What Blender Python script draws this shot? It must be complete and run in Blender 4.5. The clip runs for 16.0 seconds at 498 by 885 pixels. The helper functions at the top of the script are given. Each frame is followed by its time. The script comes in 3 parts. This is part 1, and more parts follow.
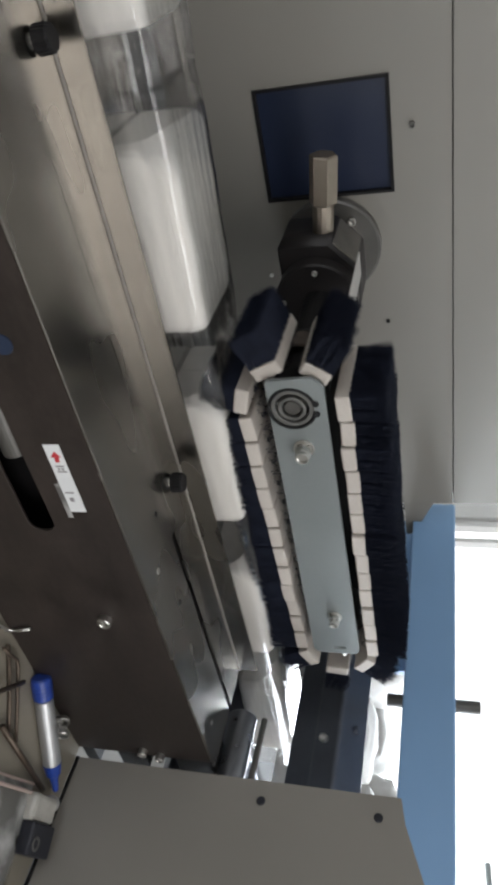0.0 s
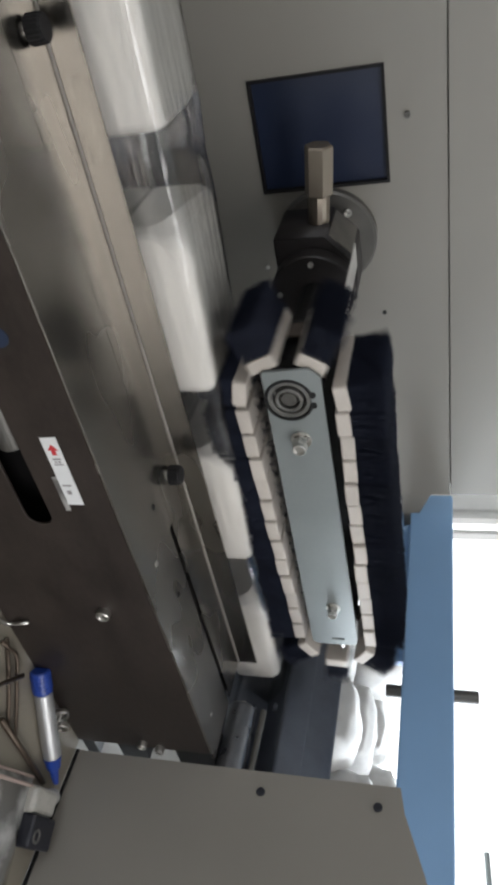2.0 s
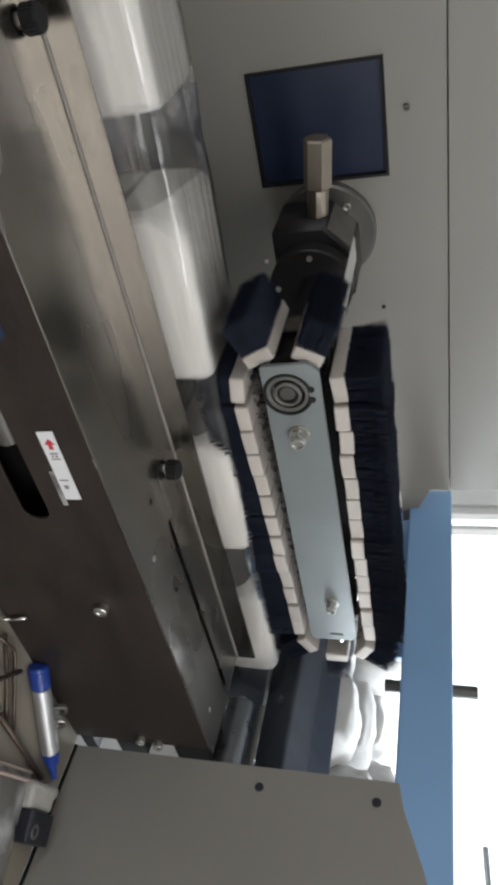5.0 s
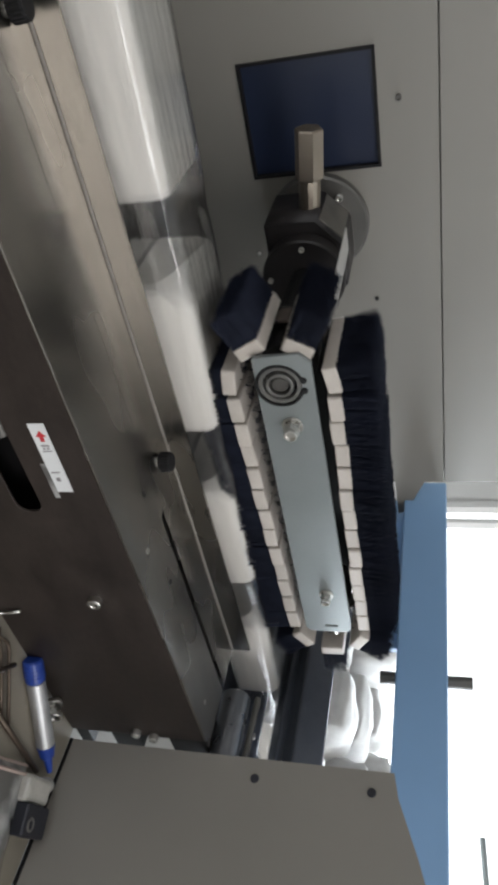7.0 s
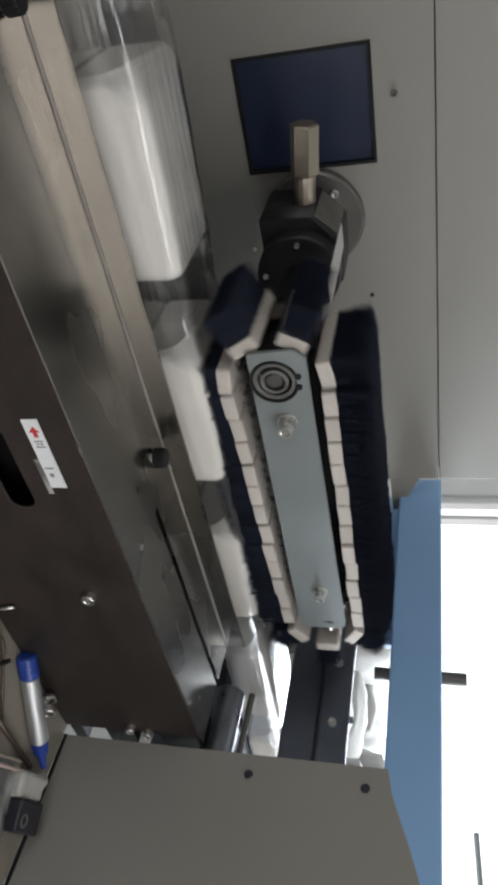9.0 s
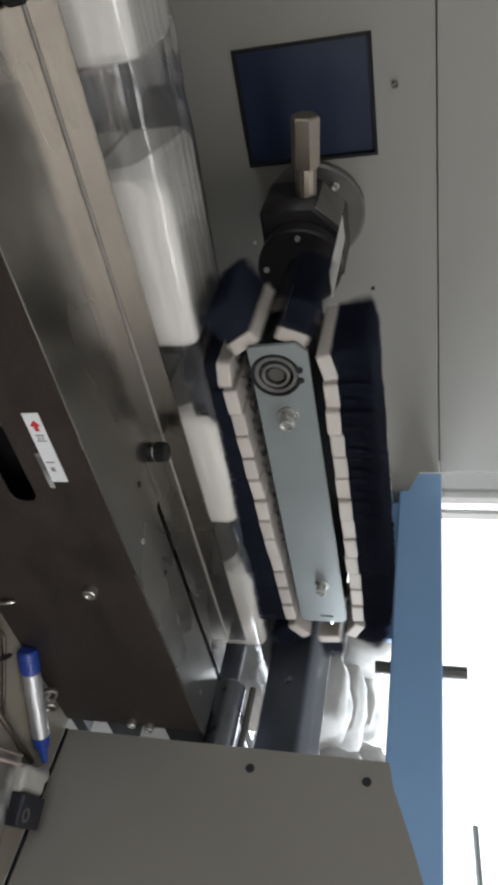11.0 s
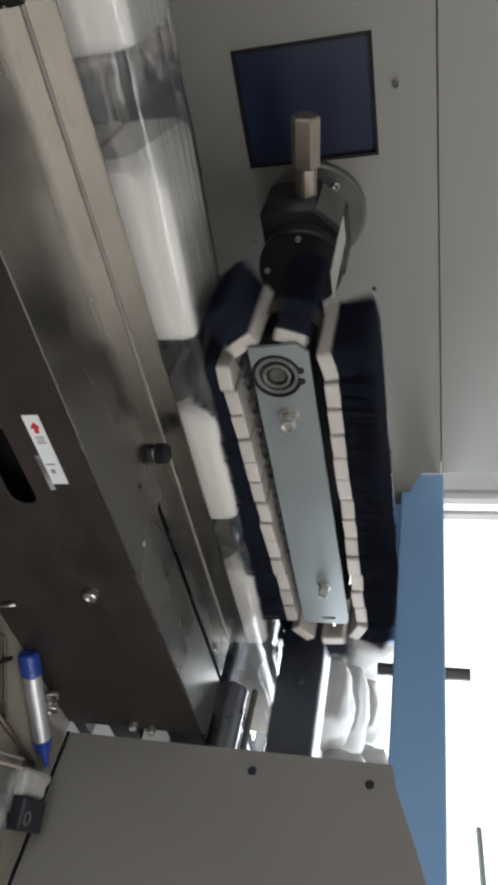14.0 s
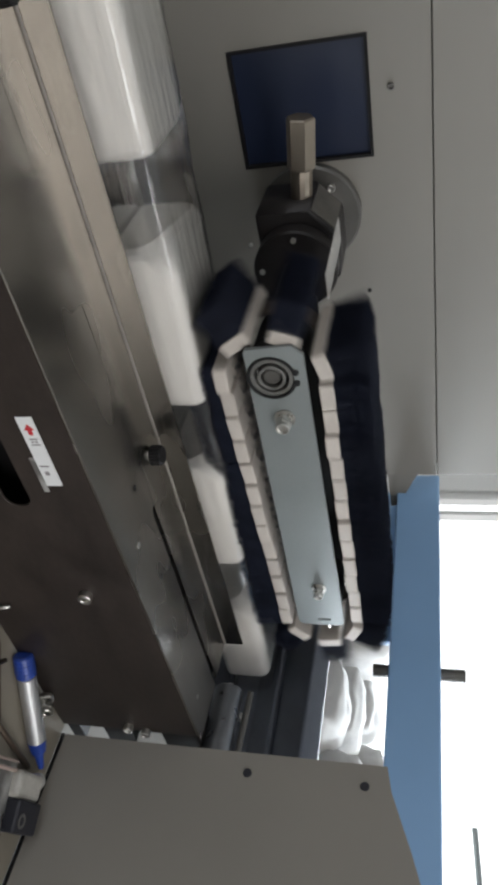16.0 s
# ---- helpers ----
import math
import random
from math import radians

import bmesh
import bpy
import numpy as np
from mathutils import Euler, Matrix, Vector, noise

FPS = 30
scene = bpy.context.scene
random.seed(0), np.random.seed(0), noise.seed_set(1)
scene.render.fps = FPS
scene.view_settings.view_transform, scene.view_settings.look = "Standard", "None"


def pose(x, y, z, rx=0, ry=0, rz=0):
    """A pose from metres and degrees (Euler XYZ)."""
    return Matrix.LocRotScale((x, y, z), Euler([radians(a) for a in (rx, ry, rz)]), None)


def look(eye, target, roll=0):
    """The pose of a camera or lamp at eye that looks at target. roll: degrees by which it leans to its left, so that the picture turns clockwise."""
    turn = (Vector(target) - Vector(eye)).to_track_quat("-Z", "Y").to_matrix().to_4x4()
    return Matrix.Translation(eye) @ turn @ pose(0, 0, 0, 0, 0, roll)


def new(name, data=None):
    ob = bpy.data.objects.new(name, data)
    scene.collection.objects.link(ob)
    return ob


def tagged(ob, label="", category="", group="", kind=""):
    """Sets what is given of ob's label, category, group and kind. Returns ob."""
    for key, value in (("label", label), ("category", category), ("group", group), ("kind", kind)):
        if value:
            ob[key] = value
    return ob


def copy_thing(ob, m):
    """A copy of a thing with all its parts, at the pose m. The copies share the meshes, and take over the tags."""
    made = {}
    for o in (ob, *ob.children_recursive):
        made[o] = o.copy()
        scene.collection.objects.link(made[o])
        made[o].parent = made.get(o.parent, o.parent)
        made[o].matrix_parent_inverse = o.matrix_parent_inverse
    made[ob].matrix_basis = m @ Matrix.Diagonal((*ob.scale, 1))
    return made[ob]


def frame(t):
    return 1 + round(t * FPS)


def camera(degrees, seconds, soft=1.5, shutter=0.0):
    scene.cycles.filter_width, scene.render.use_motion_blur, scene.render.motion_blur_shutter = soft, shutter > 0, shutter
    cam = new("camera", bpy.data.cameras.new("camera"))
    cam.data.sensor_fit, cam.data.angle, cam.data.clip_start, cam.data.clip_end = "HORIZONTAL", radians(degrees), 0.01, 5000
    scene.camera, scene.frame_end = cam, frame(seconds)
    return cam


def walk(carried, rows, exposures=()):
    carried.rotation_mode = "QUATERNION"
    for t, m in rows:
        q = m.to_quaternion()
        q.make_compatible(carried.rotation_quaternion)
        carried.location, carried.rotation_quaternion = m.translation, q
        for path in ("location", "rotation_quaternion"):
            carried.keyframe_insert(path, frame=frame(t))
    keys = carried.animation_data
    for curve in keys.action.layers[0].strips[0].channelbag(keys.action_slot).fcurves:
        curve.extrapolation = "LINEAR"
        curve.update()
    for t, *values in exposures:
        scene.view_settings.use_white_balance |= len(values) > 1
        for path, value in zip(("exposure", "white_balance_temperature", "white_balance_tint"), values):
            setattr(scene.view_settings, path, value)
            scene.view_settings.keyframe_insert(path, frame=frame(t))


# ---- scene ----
cam = camera(37.6, 16.0, soft=4.0, shutter=0.5)
PATH = [
    (0, (-0.003, -0.005, 1.351), (1.207, 1.493, 0.812), 90.0),
    (0.5, (-0.002, -0.005, 1.352), (1.215, 1.489, 0.817), 89.9),
    (1, (-0.001, -0.006, 1.351), (1.22, 1.485, 0.817), 89.7),
    (1.5, (-0.002, -0.005, 1.35), (1.217, 1.488, 0.816), 89.7),
    (2, (-0.001, -0.006, 1.351), (1.223, 1.483, 0.819), 89.7),
    (2.5, (0.0, -0.005, 1.351), (1.224, 1.483, 0.816), 89.7),
    (3, (-0.001, -0.004, 1.351), (1.227, 1.481, 0.816), 90.0),
    (3.5, (-0.001, -0.004, 1.351), (1.223, 1.485, 0.816), 90.0),
    (4, (0.001, -0.004, 1.351), (1.229, 1.481, 0.816), 89.8),
    (6.5, (0.004, -0.004, 1.352), (1.244, 1.475, 0.829), 89.8),
    (7, (0.007, -0.005, 1.355), (1.251, 1.471, 0.833), 89.5),
    (7.5, (0.008, -0.004, 1.353), (1.259, 1.469, 0.837), 89.4),
    (8, (0.009, -0.005, 1.351), (1.26, 1.468, 0.836), 89.5),
    (8.5, (0.01, -0.005, 1.353), (1.264, 1.465, 0.839), 89.5),
    (9, (0.008, -0.004, 1.356), (1.262, 1.468, 0.845), 89.7),
    (11.5, (0.01, -0.003, 1.352), (1.277, 1.46, 0.845), 89.7),
    (12, (0.01, -0.002, 1.353), (1.269, 1.467, 0.846), 89.8),
    (12.5, (0.008, -0.001, 1.354), (1.264, 1.472, 0.849), 89.9),
    (13, (0.012, -0.003, 1.354), (1.275, 1.464, 0.849), 89.6),
    (13.5, (0.011, -0.002, 1.353), (1.268, 1.467, 0.843), 89.5),
    (14, (0.012, -0.001, 1.352), (1.274, 1.464, 0.841), 89.5),
    (14.5, (0.014, -0.002, 1.354), (1.282, 1.458, 0.844), 89.6),
    (15, (0.013, -0.001, 1.356), (1.271, 1.47, 0.85), 89.7),
    (15.5, (0.012, 0.0, 1.354), (1.265, 1.475, 0.85), 89.7),
    (16, (0.012, 0.001, 1.354), (1.274, 1.468, 0.851), 89.5),
]
walk(cam, [(t, look(e, g, r)) for t, e, g, r in PATH],
     [(0.0, 0.10, 6250, 10), (4.0, 0.09, 6250, 10), (7.0, 0.06, 6250, 10), (9.0, -0.04, 6250, 10), (12.5, -0.11, 6250, 10), (16.0, -0.04, 6250, 10)])

# ---- light: a bright window down the line, one upstream, an added high front fill ----
world = bpy.data.worlds.new("sky")
scene.world = world
world.use_nodes = True
wn = world.node_tree.nodes
sky = wn.new("ShaderNodeTexSky")
sky.sky_type, sky.sun_disc = "NISHITA", False
sky.sun_elevation, sky.sun_rotation = radians(40), radians(60)
wn["Background"].inputs["Strength"].default_value = 0.1
world.node_tree.links.new(sky.outputs["Color"], wn["Background"].inputs["Color"])


def window_light(name, m, w, h, watts, colour):
    lamp = bpy.data.lights.new(name, "AREA")
    lamp.shape, lamp.size, lamp.size_y, lamp.energy, lamp.color = "RECTANGLE", w, h, watts, colour
    ob = new(name, lamp)
    ob.matrix_world = m
    return ob


window_light("window_light_end", look((2.95, 0.95, 1.35), (0.0, 0.95, 1.35)), 4.1, 1.05, 150, (0.90, 0.96, 1.0))
window_light("window_light_upstream", look((-3.55, -0.3, 1.9), (0.5, 0.2, 1.4)), 2.4, 1.3, 24, (1.0, 0.955, 0.90))
# added lamp in an unseen high opening, for light that falls from above
window_light("high_fill_front", look((0.9, -2.5, 2.85), (0.3, 0.8, 1.1)), 2.4, 0.9, 50, (1.0, 0.955, 0.90))


# ---- materials ----
def mat(name, base, rough=0.5, metal=0.0, vary=0.12, scale=12.0, bump=0.0, bump_scale=200.0, stretch=(1, 1, 1), rough_vary=0.1, coat=0.0, rand=0.0, detail=4, spec=0.5):
    m = bpy.data.materials.new(name)
    m.use_nodes = True
    nt = m.node_tree
    n, l = nt.nodes, nt.links
    b = n["Principled BSDF"]
    tc = n.new("ShaderNodeTexCoord")
    mp = n.new("ShaderNodeMapping")
    mp.inputs["Scale"].default_value = stretch
    l.new(tc.outputs["Object"], mp.inputs["Vector"])
    big = n.new("ShaderNodeTexNoise")
    big.inputs["Scale"].default_value, big.inputs["Detail"].default_value = scale, detail
    fine = n.new("ShaderNodeTexNoise")
    fine.inputs["Scale"].default_value, fine.inputs["Detail"].default_value = bump_scale, 3
    l.new(mp.outputs[0], big.inputs["Vector"])
    l.new(mp.outputs[0], fine.inputs["Vector"])
    mix = n.new("ShaderNodeMath")
    mix.operation = "MULTIPLY_ADD"
    mix.inputs[1].default_value = 0.35
    l.new(fine.outputs["Fac"], mix.inputs[0])
    l.new(big.outputs["Fac"], mix.inputs[2])
    ramp = n.new("ShaderNodeMapRange")
    ramp.inputs["From Min"].default_value, ramp.inputs["From Max"].default_value = 0.3, 1.0
    ramp.inputs["To Min"].default_value, ramp.inputs["To Max"].default_value = 1 - vary, 1 + vary
    l.new(mix.outputs[0], ramp.inputs["Value"])
    fac = ramp.outputs[0]
    if rand:
        oi = n.new("ShaderNodeObjectInfo")
        rr = n.new("ShaderNodeMapRange")
        rr.inputs["To Min"].default_value, rr.inputs["To Max"].default_value = 1 - rand, 1 + rand
        l.new(oi.outputs["Random"], rr.inputs["Value"])
        mu = n.new("ShaderNodeMath")
        mu.operation = "MULTIPLY"
        l.new(fac, mu.inputs[0])
        l.new(rr.outputs[0], mu.inputs[1])
        fac = mu.outputs[0]
    col = n.new("ShaderNodeVectorMath")
    col.operation = "SCALE"
    col.inputs[0].default_value = base[:3]
    l.new(fac, col.inputs["Scale"])
    l.new(col.outputs[0], b.inputs["Base Color"])
    rv = n.new("ShaderNodeMapRange")
    rv.inputs["To Min"].default_value, rv.inputs["To Max"].default_value = max(0.02, rough - rough_vary), min(1, rough + rough_vary)
    l.new(big.outputs["Fac"], rv.inputs["Value"])
    b.inputs["Roughness"].default_value = rough
    if rough_vary:
        l.new(rv.outputs[0], b.inputs["Roughness"])
    b.inputs["Metallic"].default_value = metal
    b.inputs["Specular IOR Level"].default_value = spec
    b.inputs["Coat Weight"].default_value = coat
    if bump:
        bp = n.new("ShaderNodeBump")
        bp.inputs["Strength"].default_value, bp.inputs["Distance"].default_value = bump, 0.001
        l.new(fine.outputs["Fac"], bp.inputs["Height"])
        l.new(bp.outputs[0], b.inputs["Normal"])
    return m


def film_mat(name, tint, gloss, haze, streak=(5, 60, 60)):
    """Clear plastic film: mostly see-through, glossy, a little milky."""
    m = bpy.data.materials.new(name)
    m.use_nodes = True
    n, l = m.node_tree.nodes, m.node_tree.links
    out = n["Material Output"]
    n.remove(n["Principled BSDF"])
    tr = n.new("ShaderNodeBsdfTransparent")
    tr.inputs[0].default_value = (*tint, 1)
    gl = n.new("ShaderNodeBsdfGlossy")
    gl.inputs["Roughness"].default_value = 0.10
    df = n.new("ShaderNodeBsdfTranslucent")
    df.inputs[0].default_value = (0.75, 0.75, 0.74, 1)
    d2 = n.new("ShaderNodeBsdfDiffuse")
    d2.inputs[0].default_value = (0.7, 0.7, 0.69, 1)
    tc = n.new("ShaderNodeTexCoord")
    mp = n.new("ShaderNodeMapping")
    mp.inputs["Scale"].default_value = streak
    ns = n.new("ShaderNodeTexNoise")
    ns.inputs["Scale"].default_value, ns.inputs["Detail"].default_value = 1.6, 5
    l.new(tc.outputs["Object"], mp.inputs["Vector"])
    l.new(mp.outputs[0], ns.inputs["Vector"])
    bp = n.new("ShaderNodeBump")
    bp.inputs["Strength"].default_value, bp.inputs["Distance"].default_value = 0.45, 0.003
    hz = n.new("ShaderNodeMapRange")
    hz.inputs["From Min"].default_value, hz.inputs["From Max"].default_value = 0.42, 0.72
    hz.inputs["To Min"].default_value, hz.inputs["To Max"].default_value = haze * 0.4, haze * 2.2
    l.new(ns.outputs["Fac"], hz.inputs["Value"])
    l.new(ns.outputs["Fac"], bp.inputs["Height"])
    for sh in (gl, df, d2):
        l.new(bp.outputs[0], sh.inputs["Normal"])
    fr = n.new("ShaderNodeFresnel")
    fr.inputs["IOR"].default_value = 1.5
    l.new(bp.outputs[0], fr.inputs["Normal"])
    k = n.new("ShaderNodeMath")
    k.operation = "MULTIPLY"
    k.inputs[1].default_value = gloss
    l.new(fr.outputs[0], k.inputs[0])
    mk = n.new("ShaderNodeMixShader")
    mk.inputs[0].default_value = 0.5
    l.new(df.outputs[0], mk.inputs[1])
    l.new(d2.outputs[0], mk.inputs[2])
    m1 = n.new("ShaderNodeMixShader")
    l.new(hz.outputs[0], m1.inputs[0])
    l.new(tr.outputs[0], m1.inputs[1])
    l.new(mk.outputs[0], m1.inputs[2])
    m2 = n.new("ShaderNodeMixShader")
    l.new(k.outputs[0], m2.inputs[0])
    l.new(m1.outputs[0], m2.inputs[1])
    l.new(gl.outputs[0], m2.inputs[2])
    l.new(m2.outputs[0], out.inputs["Surface"])
    return m


def glow_mat(name, colour, strength):
    m = bpy.data.materials.new(name)
    m.use_nodes = True
    b = m.node_tree.nodes["Principled BSDF"]
    b.inputs["Base Color"].default_value = (*colour, 1)
    b.inputs["Emission Color"].default_value = (*colour, 1)
    b.inputs["Emission Strength"].default_value = strength
    return m


M_WALL = mat("grey_powder_coat", (0.200, 0.187, 0.165), 0.5, 0, 0.05, 3, 0.12, 900)
M_PANEL = mat("grey_panel_paint", (0.285, 0.265, 0.240), 0.42, 0, 0.07, 5, 0.12, 900)
M_STEEL = mat("brushed_stainless", (0.285, 0.268, 0.243), 0.27, 1.0, 0.26, 7, 0.0, 30, (0.8, 1.5, 1.5), 0.06, detail=2)
# bed steel turned from the light: its shade is in the dark base
M_FRONT = mat("shade_dark_steel", (0.042, 0.033, 0.029), 0.42, 0.4, 0.5, 14, 0.05, 90, (1, 1, 2), 0.16, detail=7)
M_ZINC = mat("zinc_plate", (0.235, 0.255, 0.255), 0.45, 0.35, 0.08, 14, 0.1, 300)
M_BOLT = mat("bolt_steel", (0.62, 0.61, 0.58), 0.3, 1.0, 0.1, 40, 0.1, 400)
M_NICKEL = mat("nickel_hex", (0.33, 0.285, 0.235), 0.36, 1.0, 0.08, 30, 0.05, 300)
M_RACE = mat("bearing_steel", (0.21, 0.205, 0.195), 0.35, 0.7, 0.1, 40, 0.05, 300)
M_HUB = mat("blackened_hub_steel", (0.021, 0.018, 0.018), 0.5, 0.2, 0.25, 22, 0.12, 300)
M_BLACK = mat("black_anodised", (0.007, 0.0068, 0.007), 0.55, 0.0, 0.2, 20, 0.1, 400, spec=0.3)
# dark outfeed steel, its base lightened and blued to carry the haze there
M_DARK = mat("hazed_dark_steel", (0.105, 0.115, 0.140), 0.34, 0.6, 0.25, 18, 0.1, 300)
M_ROLL = mat("satin_roller_steel", (0.17, 0.175, 0.19), 0.3, 0.8, 0.15, 30, 0.1, 200)
# flat pale steel that draws the soft highlight along the rear bend
M_FOLD = mat("fold_highlight_steel", (0.27, 0.25, 0.225), 0.5, 0.35, 0.15, 20, 0.1, 200)
M_LITCHAMFER = mat("worn_lit_chamfer", (0.16, 0.15, 0.135), 0.4, 0.6, 0.5, 26, 0.1, 300)
M_FLANGE = mat("cast_flange", (0.115, 0.11, 0.102), 0.42, 0.5, 0.2, 20, 0.1, 400)
M_BLOCK = mat("ivory_plastic", (0.50, 0.455, 0.41), 0.55, 0, 0.16, 30, 0.15, 350, rand=0.08)
M_BRISTLE = mat("navy_bristle", (0.012, 0.0145, 0.026), 0.75, 0, 0.35, 60, 0, 300, rand=0.2, spec=0.12)
M_TISSUE = mat("white_tissue", (0.90, 0.885, 0.85), 0.9, 0, 0.08, 25, 0.5, 240, (0.3, 3, 3))
M_FILM = film_mat("clear_film", (0.935, 0.925, 0.915), 1.8, 0.045)
M_BAGFILM = film_mat("bag_film", (0.80, 0.77, 0.72), 1.2, 0.85, (8, 8, 8))
M_NAVY = mat("navy_glass", (0.012, 0.018, 0.040), 0.3, 0, 0.0, 6, 0.0, 300, rough_vary=0)
M_GUARD = mat("pale_guard_strip", (0.42, 0.41, 0.39), 0.5, 0, 0.1, 30, 0.1, 300)
M_RUBBER = mat("black_rubber_and_shade", (0.008, 0.0075, 0.008), 0.6, 0, 0.2, 30, 0.2, 400, spec=0.2)
# blue lens haze is put into the colour of the backlit frame steel
M_HAZEBLUE = mat("haze_blue_steel", (0.26, 0.44, 0.71), 0.4, 0, 0.06, 6, 0.1, 500)
M_BEIGE = mat("cream_shelf_paint", (0.23, 0.205, 0.165), 0.55, 0, 0.14, 14, 0.15, 300)
M_WHITE = mat("white_room_paint", (0.64, 0.63, 0.61), 0.8, 0, 0.05, 3, 0.15, 150)
M_FLOOR = mat("pale_floor", (0.38, 0.375, 0.36), 0.45, 0, 0.1, 3, 0.1, 60)
M_SACK = mat("white_sack", (0.36, 0.352, 0.338), 0.75, 0, 0.16, 9, 0.4, 60)
M_ZIP = mat("pink_zip", (0.42, 0.33, 0.29), 0.5, 0, 0.1, 40)
M_BELT = mat("brown_woven_belt", (0.055, 0.042, 0.033), 0.8, 0, 0.5, 90, 0.3, 500)
M_PAPER = mat("white_sticker", (0.80, 0.81, 0.82), 0.5, 0, 0.04, 40)
M_RED = mat("red_print", (0.55, 0.03, 0.04), 0.5, 0, 0.08, 40)
M_GREY = mat("grey_print", (0.28, 0.26, 0.27), 0.5, 0, 0.08, 40)
M_MARKB = mat("blue_cap_plastic", (0.02, 0.055, 0.30), 0.35, 0, 0.1, 40)
M_ALU = mat("marker_barrel", (0.58, 0.585, 0.59), 0.45, 0.9, 0.06, 30, 0.05, 200)
M_BROWN = mat("rusty_key_steel", (0.11, 0.085, 0.065), 0.45, 0.7, 0.3, 60, 0.2, 300)
M_CLEAR = mat("cloudy_plastic", (0.40, 0.385, 0.35), 0.35, 0, 0.25, 40, 0.2, 200)
M_CASE = mat("dark_case_plastic", (0.018, 0.019, 0.027), 0.5, 0, 0.2, 40, 0.15, 300)
M_DAY = glow_mat("daylight", (1.0, 1.0, 1.0), 1.0)
M_DISC = mat("dark_blue_print", (0.015, 0.03, 0.07), 0.5, 0, 0.1, 40)


# ---- building helpers ----
def part(name, bm, material, parent=None, label="", smooth=False):
    me = bpy.data.meshes.new(name)
    if smooth:
        for f in bm.faces:
            f.smooth = True
    bm.to_mesh(me)
    bm.free()
    me.materials.append(material)
    ob = new(name, me)
    if parent is not None:
        ob.parent = parent
    if label:
        tagged(ob, label)
    return ob


def thing(name, label, category, at=(0, 0, 0), group="", kind=""):
    ob = new(name)
    ob.location = at
    ob.empty_display_size = 0.05
    return tagged(ob, label, category, group, kind)


def add_box(bm, x0, x1, y0, y1, z0, z1, bev=0.0, seg=2):
    vs = [bm.verts.new(p) for p in ((x0, y0, z0), (x1, y0, z0), (x1, y1, z0), (x0, y1, z0), (x0, y0, z1), (x1, y0, z1), (x1, y1, z1), (x0, y1, z1))]
    fs = [bm.faces.new([vs[i] for i in q]) for q in ((3, 2, 1, 0), (4, 5, 6, 7), (0, 1, 5, 4), (1, 2, 6, 5), (2, 3, 7, 6), (3, 0, 4, 7))]
    if bev:
        es = list({e for f in fs for e in f.edges})
        bmesh.ops.bevel(bm, geom=es, offset=bev, segments=seg, affect="EDGES", profile=0.5)
    return bm


def box(*a, **k):
    return add_box(bmesh.new(), *a, **k)


def add_rod(bm, p, q, r, seg=20, r2=None, bev=0.0):
    """A round bar from p to q, its ends chamfered by bev."""
    p, q = Vector(p), Vector(q)
    r2 = r if r2 is None else r2
    d = (q - p)
    ln = d.length
    m = Matrix.Translation(p) @ d.to_track_quat("Z", "Y").to_matrix().to_4x4()
    rings = [(0, r - bev), (bev, r), (ln - bev, r2), (ln, r2 - bev)] if bev else [(0, r), (ln, r2)]
    loops = []
    for h, rr in rings:
        loops.append([bm.verts.new(m @ Vector((rr * math.cos(2 * math.pi * i / seg), rr * math.sin(2 * math.pi * i / seg), h))) for i in range(seg)])
    for a, b in zip(loops, loops[1:]):
        for i in range(seg):
            bm.faces.new((a[i], a[(i + 1) % seg], b[(i + 1) % seg], b[i]))
    bm.faces.new(list(reversed(loops[0])))
    bm.faces.new(loops[-1])
    return bm


def rod(p, q, r, seg=20, r2=None, bev=0.0):
    return add_rod(bmesh.new(), p, q, r, seg, r2, bev)


def add_ring(bm, c, axis, r0, r1, depth, seg=40, a0=0.0, a1=360.0, bev=0.0008):
    """A flat ring or an arc of one, bored through, from c along axis."""
    m = Matrix.Translation(c) @ Vector(axis).to_track_quat("Z", "Y").to_matrix().to_4x4()
    full = abs(a1 - a0) >= 360
    n = seg if full else seg + 1
    prof = [(r0, 0), (r1, 0), (r1, depth - bev), (r1 - bev, depth), (r0 + bev, depth), (r0, depth - bev)]
    loops = []
    for i in range(n):
        a = radians(a0 + (a1 - a0) * i / seg)
        loops.append([bm.verts.new(m @ Vector((r * math.cos(a), r * math.sin(a), h))) for r, h in prof])
    k = len(prof)
    for i in range(seg):
        a, b = loops[i], loops[(i + 1) % n]
        for j in range(k):
            bm.faces.new((a[j], b[j], b[(j + 1) % k], a[(j + 1) % k]))
    if not full:
        bm.faces.new(list(reversed(loops[0])))
        bm.faces.new(loops[-1])
    return bm


def ring(*a, **k):
    return add_ring(bmesh.new(), *a, **k)


def tube(points, r, seg=8):
    """A bent wire through the points."""
    bm = bmesh.new()
    pts = [Vector(p) for p in points]
    loops = []
    for i, p in enumerate(pts):
        d = (pts[min(i + 1, len(pts) - 1)] - pts[max(i - 1, 0)]).normalized()
        q = d.to_track_quat("Z", "Y")
        loops.append([bm.verts.new(p + q @ Vector((r * math.cos(2 * math.pi * j / seg), r * math.sin(2 * math.pi * j / seg), 0))) for j in range(seg)])
    for a, b in zip(loops, loops[1:]):
        for j in range(seg):
            bm.faces.new((a[j], a[(j + 1) % seg], b[(j + 1) % seg], b[j]))
    bm.faces.new(list(reversed(loops[0])))
    bm.faces.new(loops[-1])
    return bm


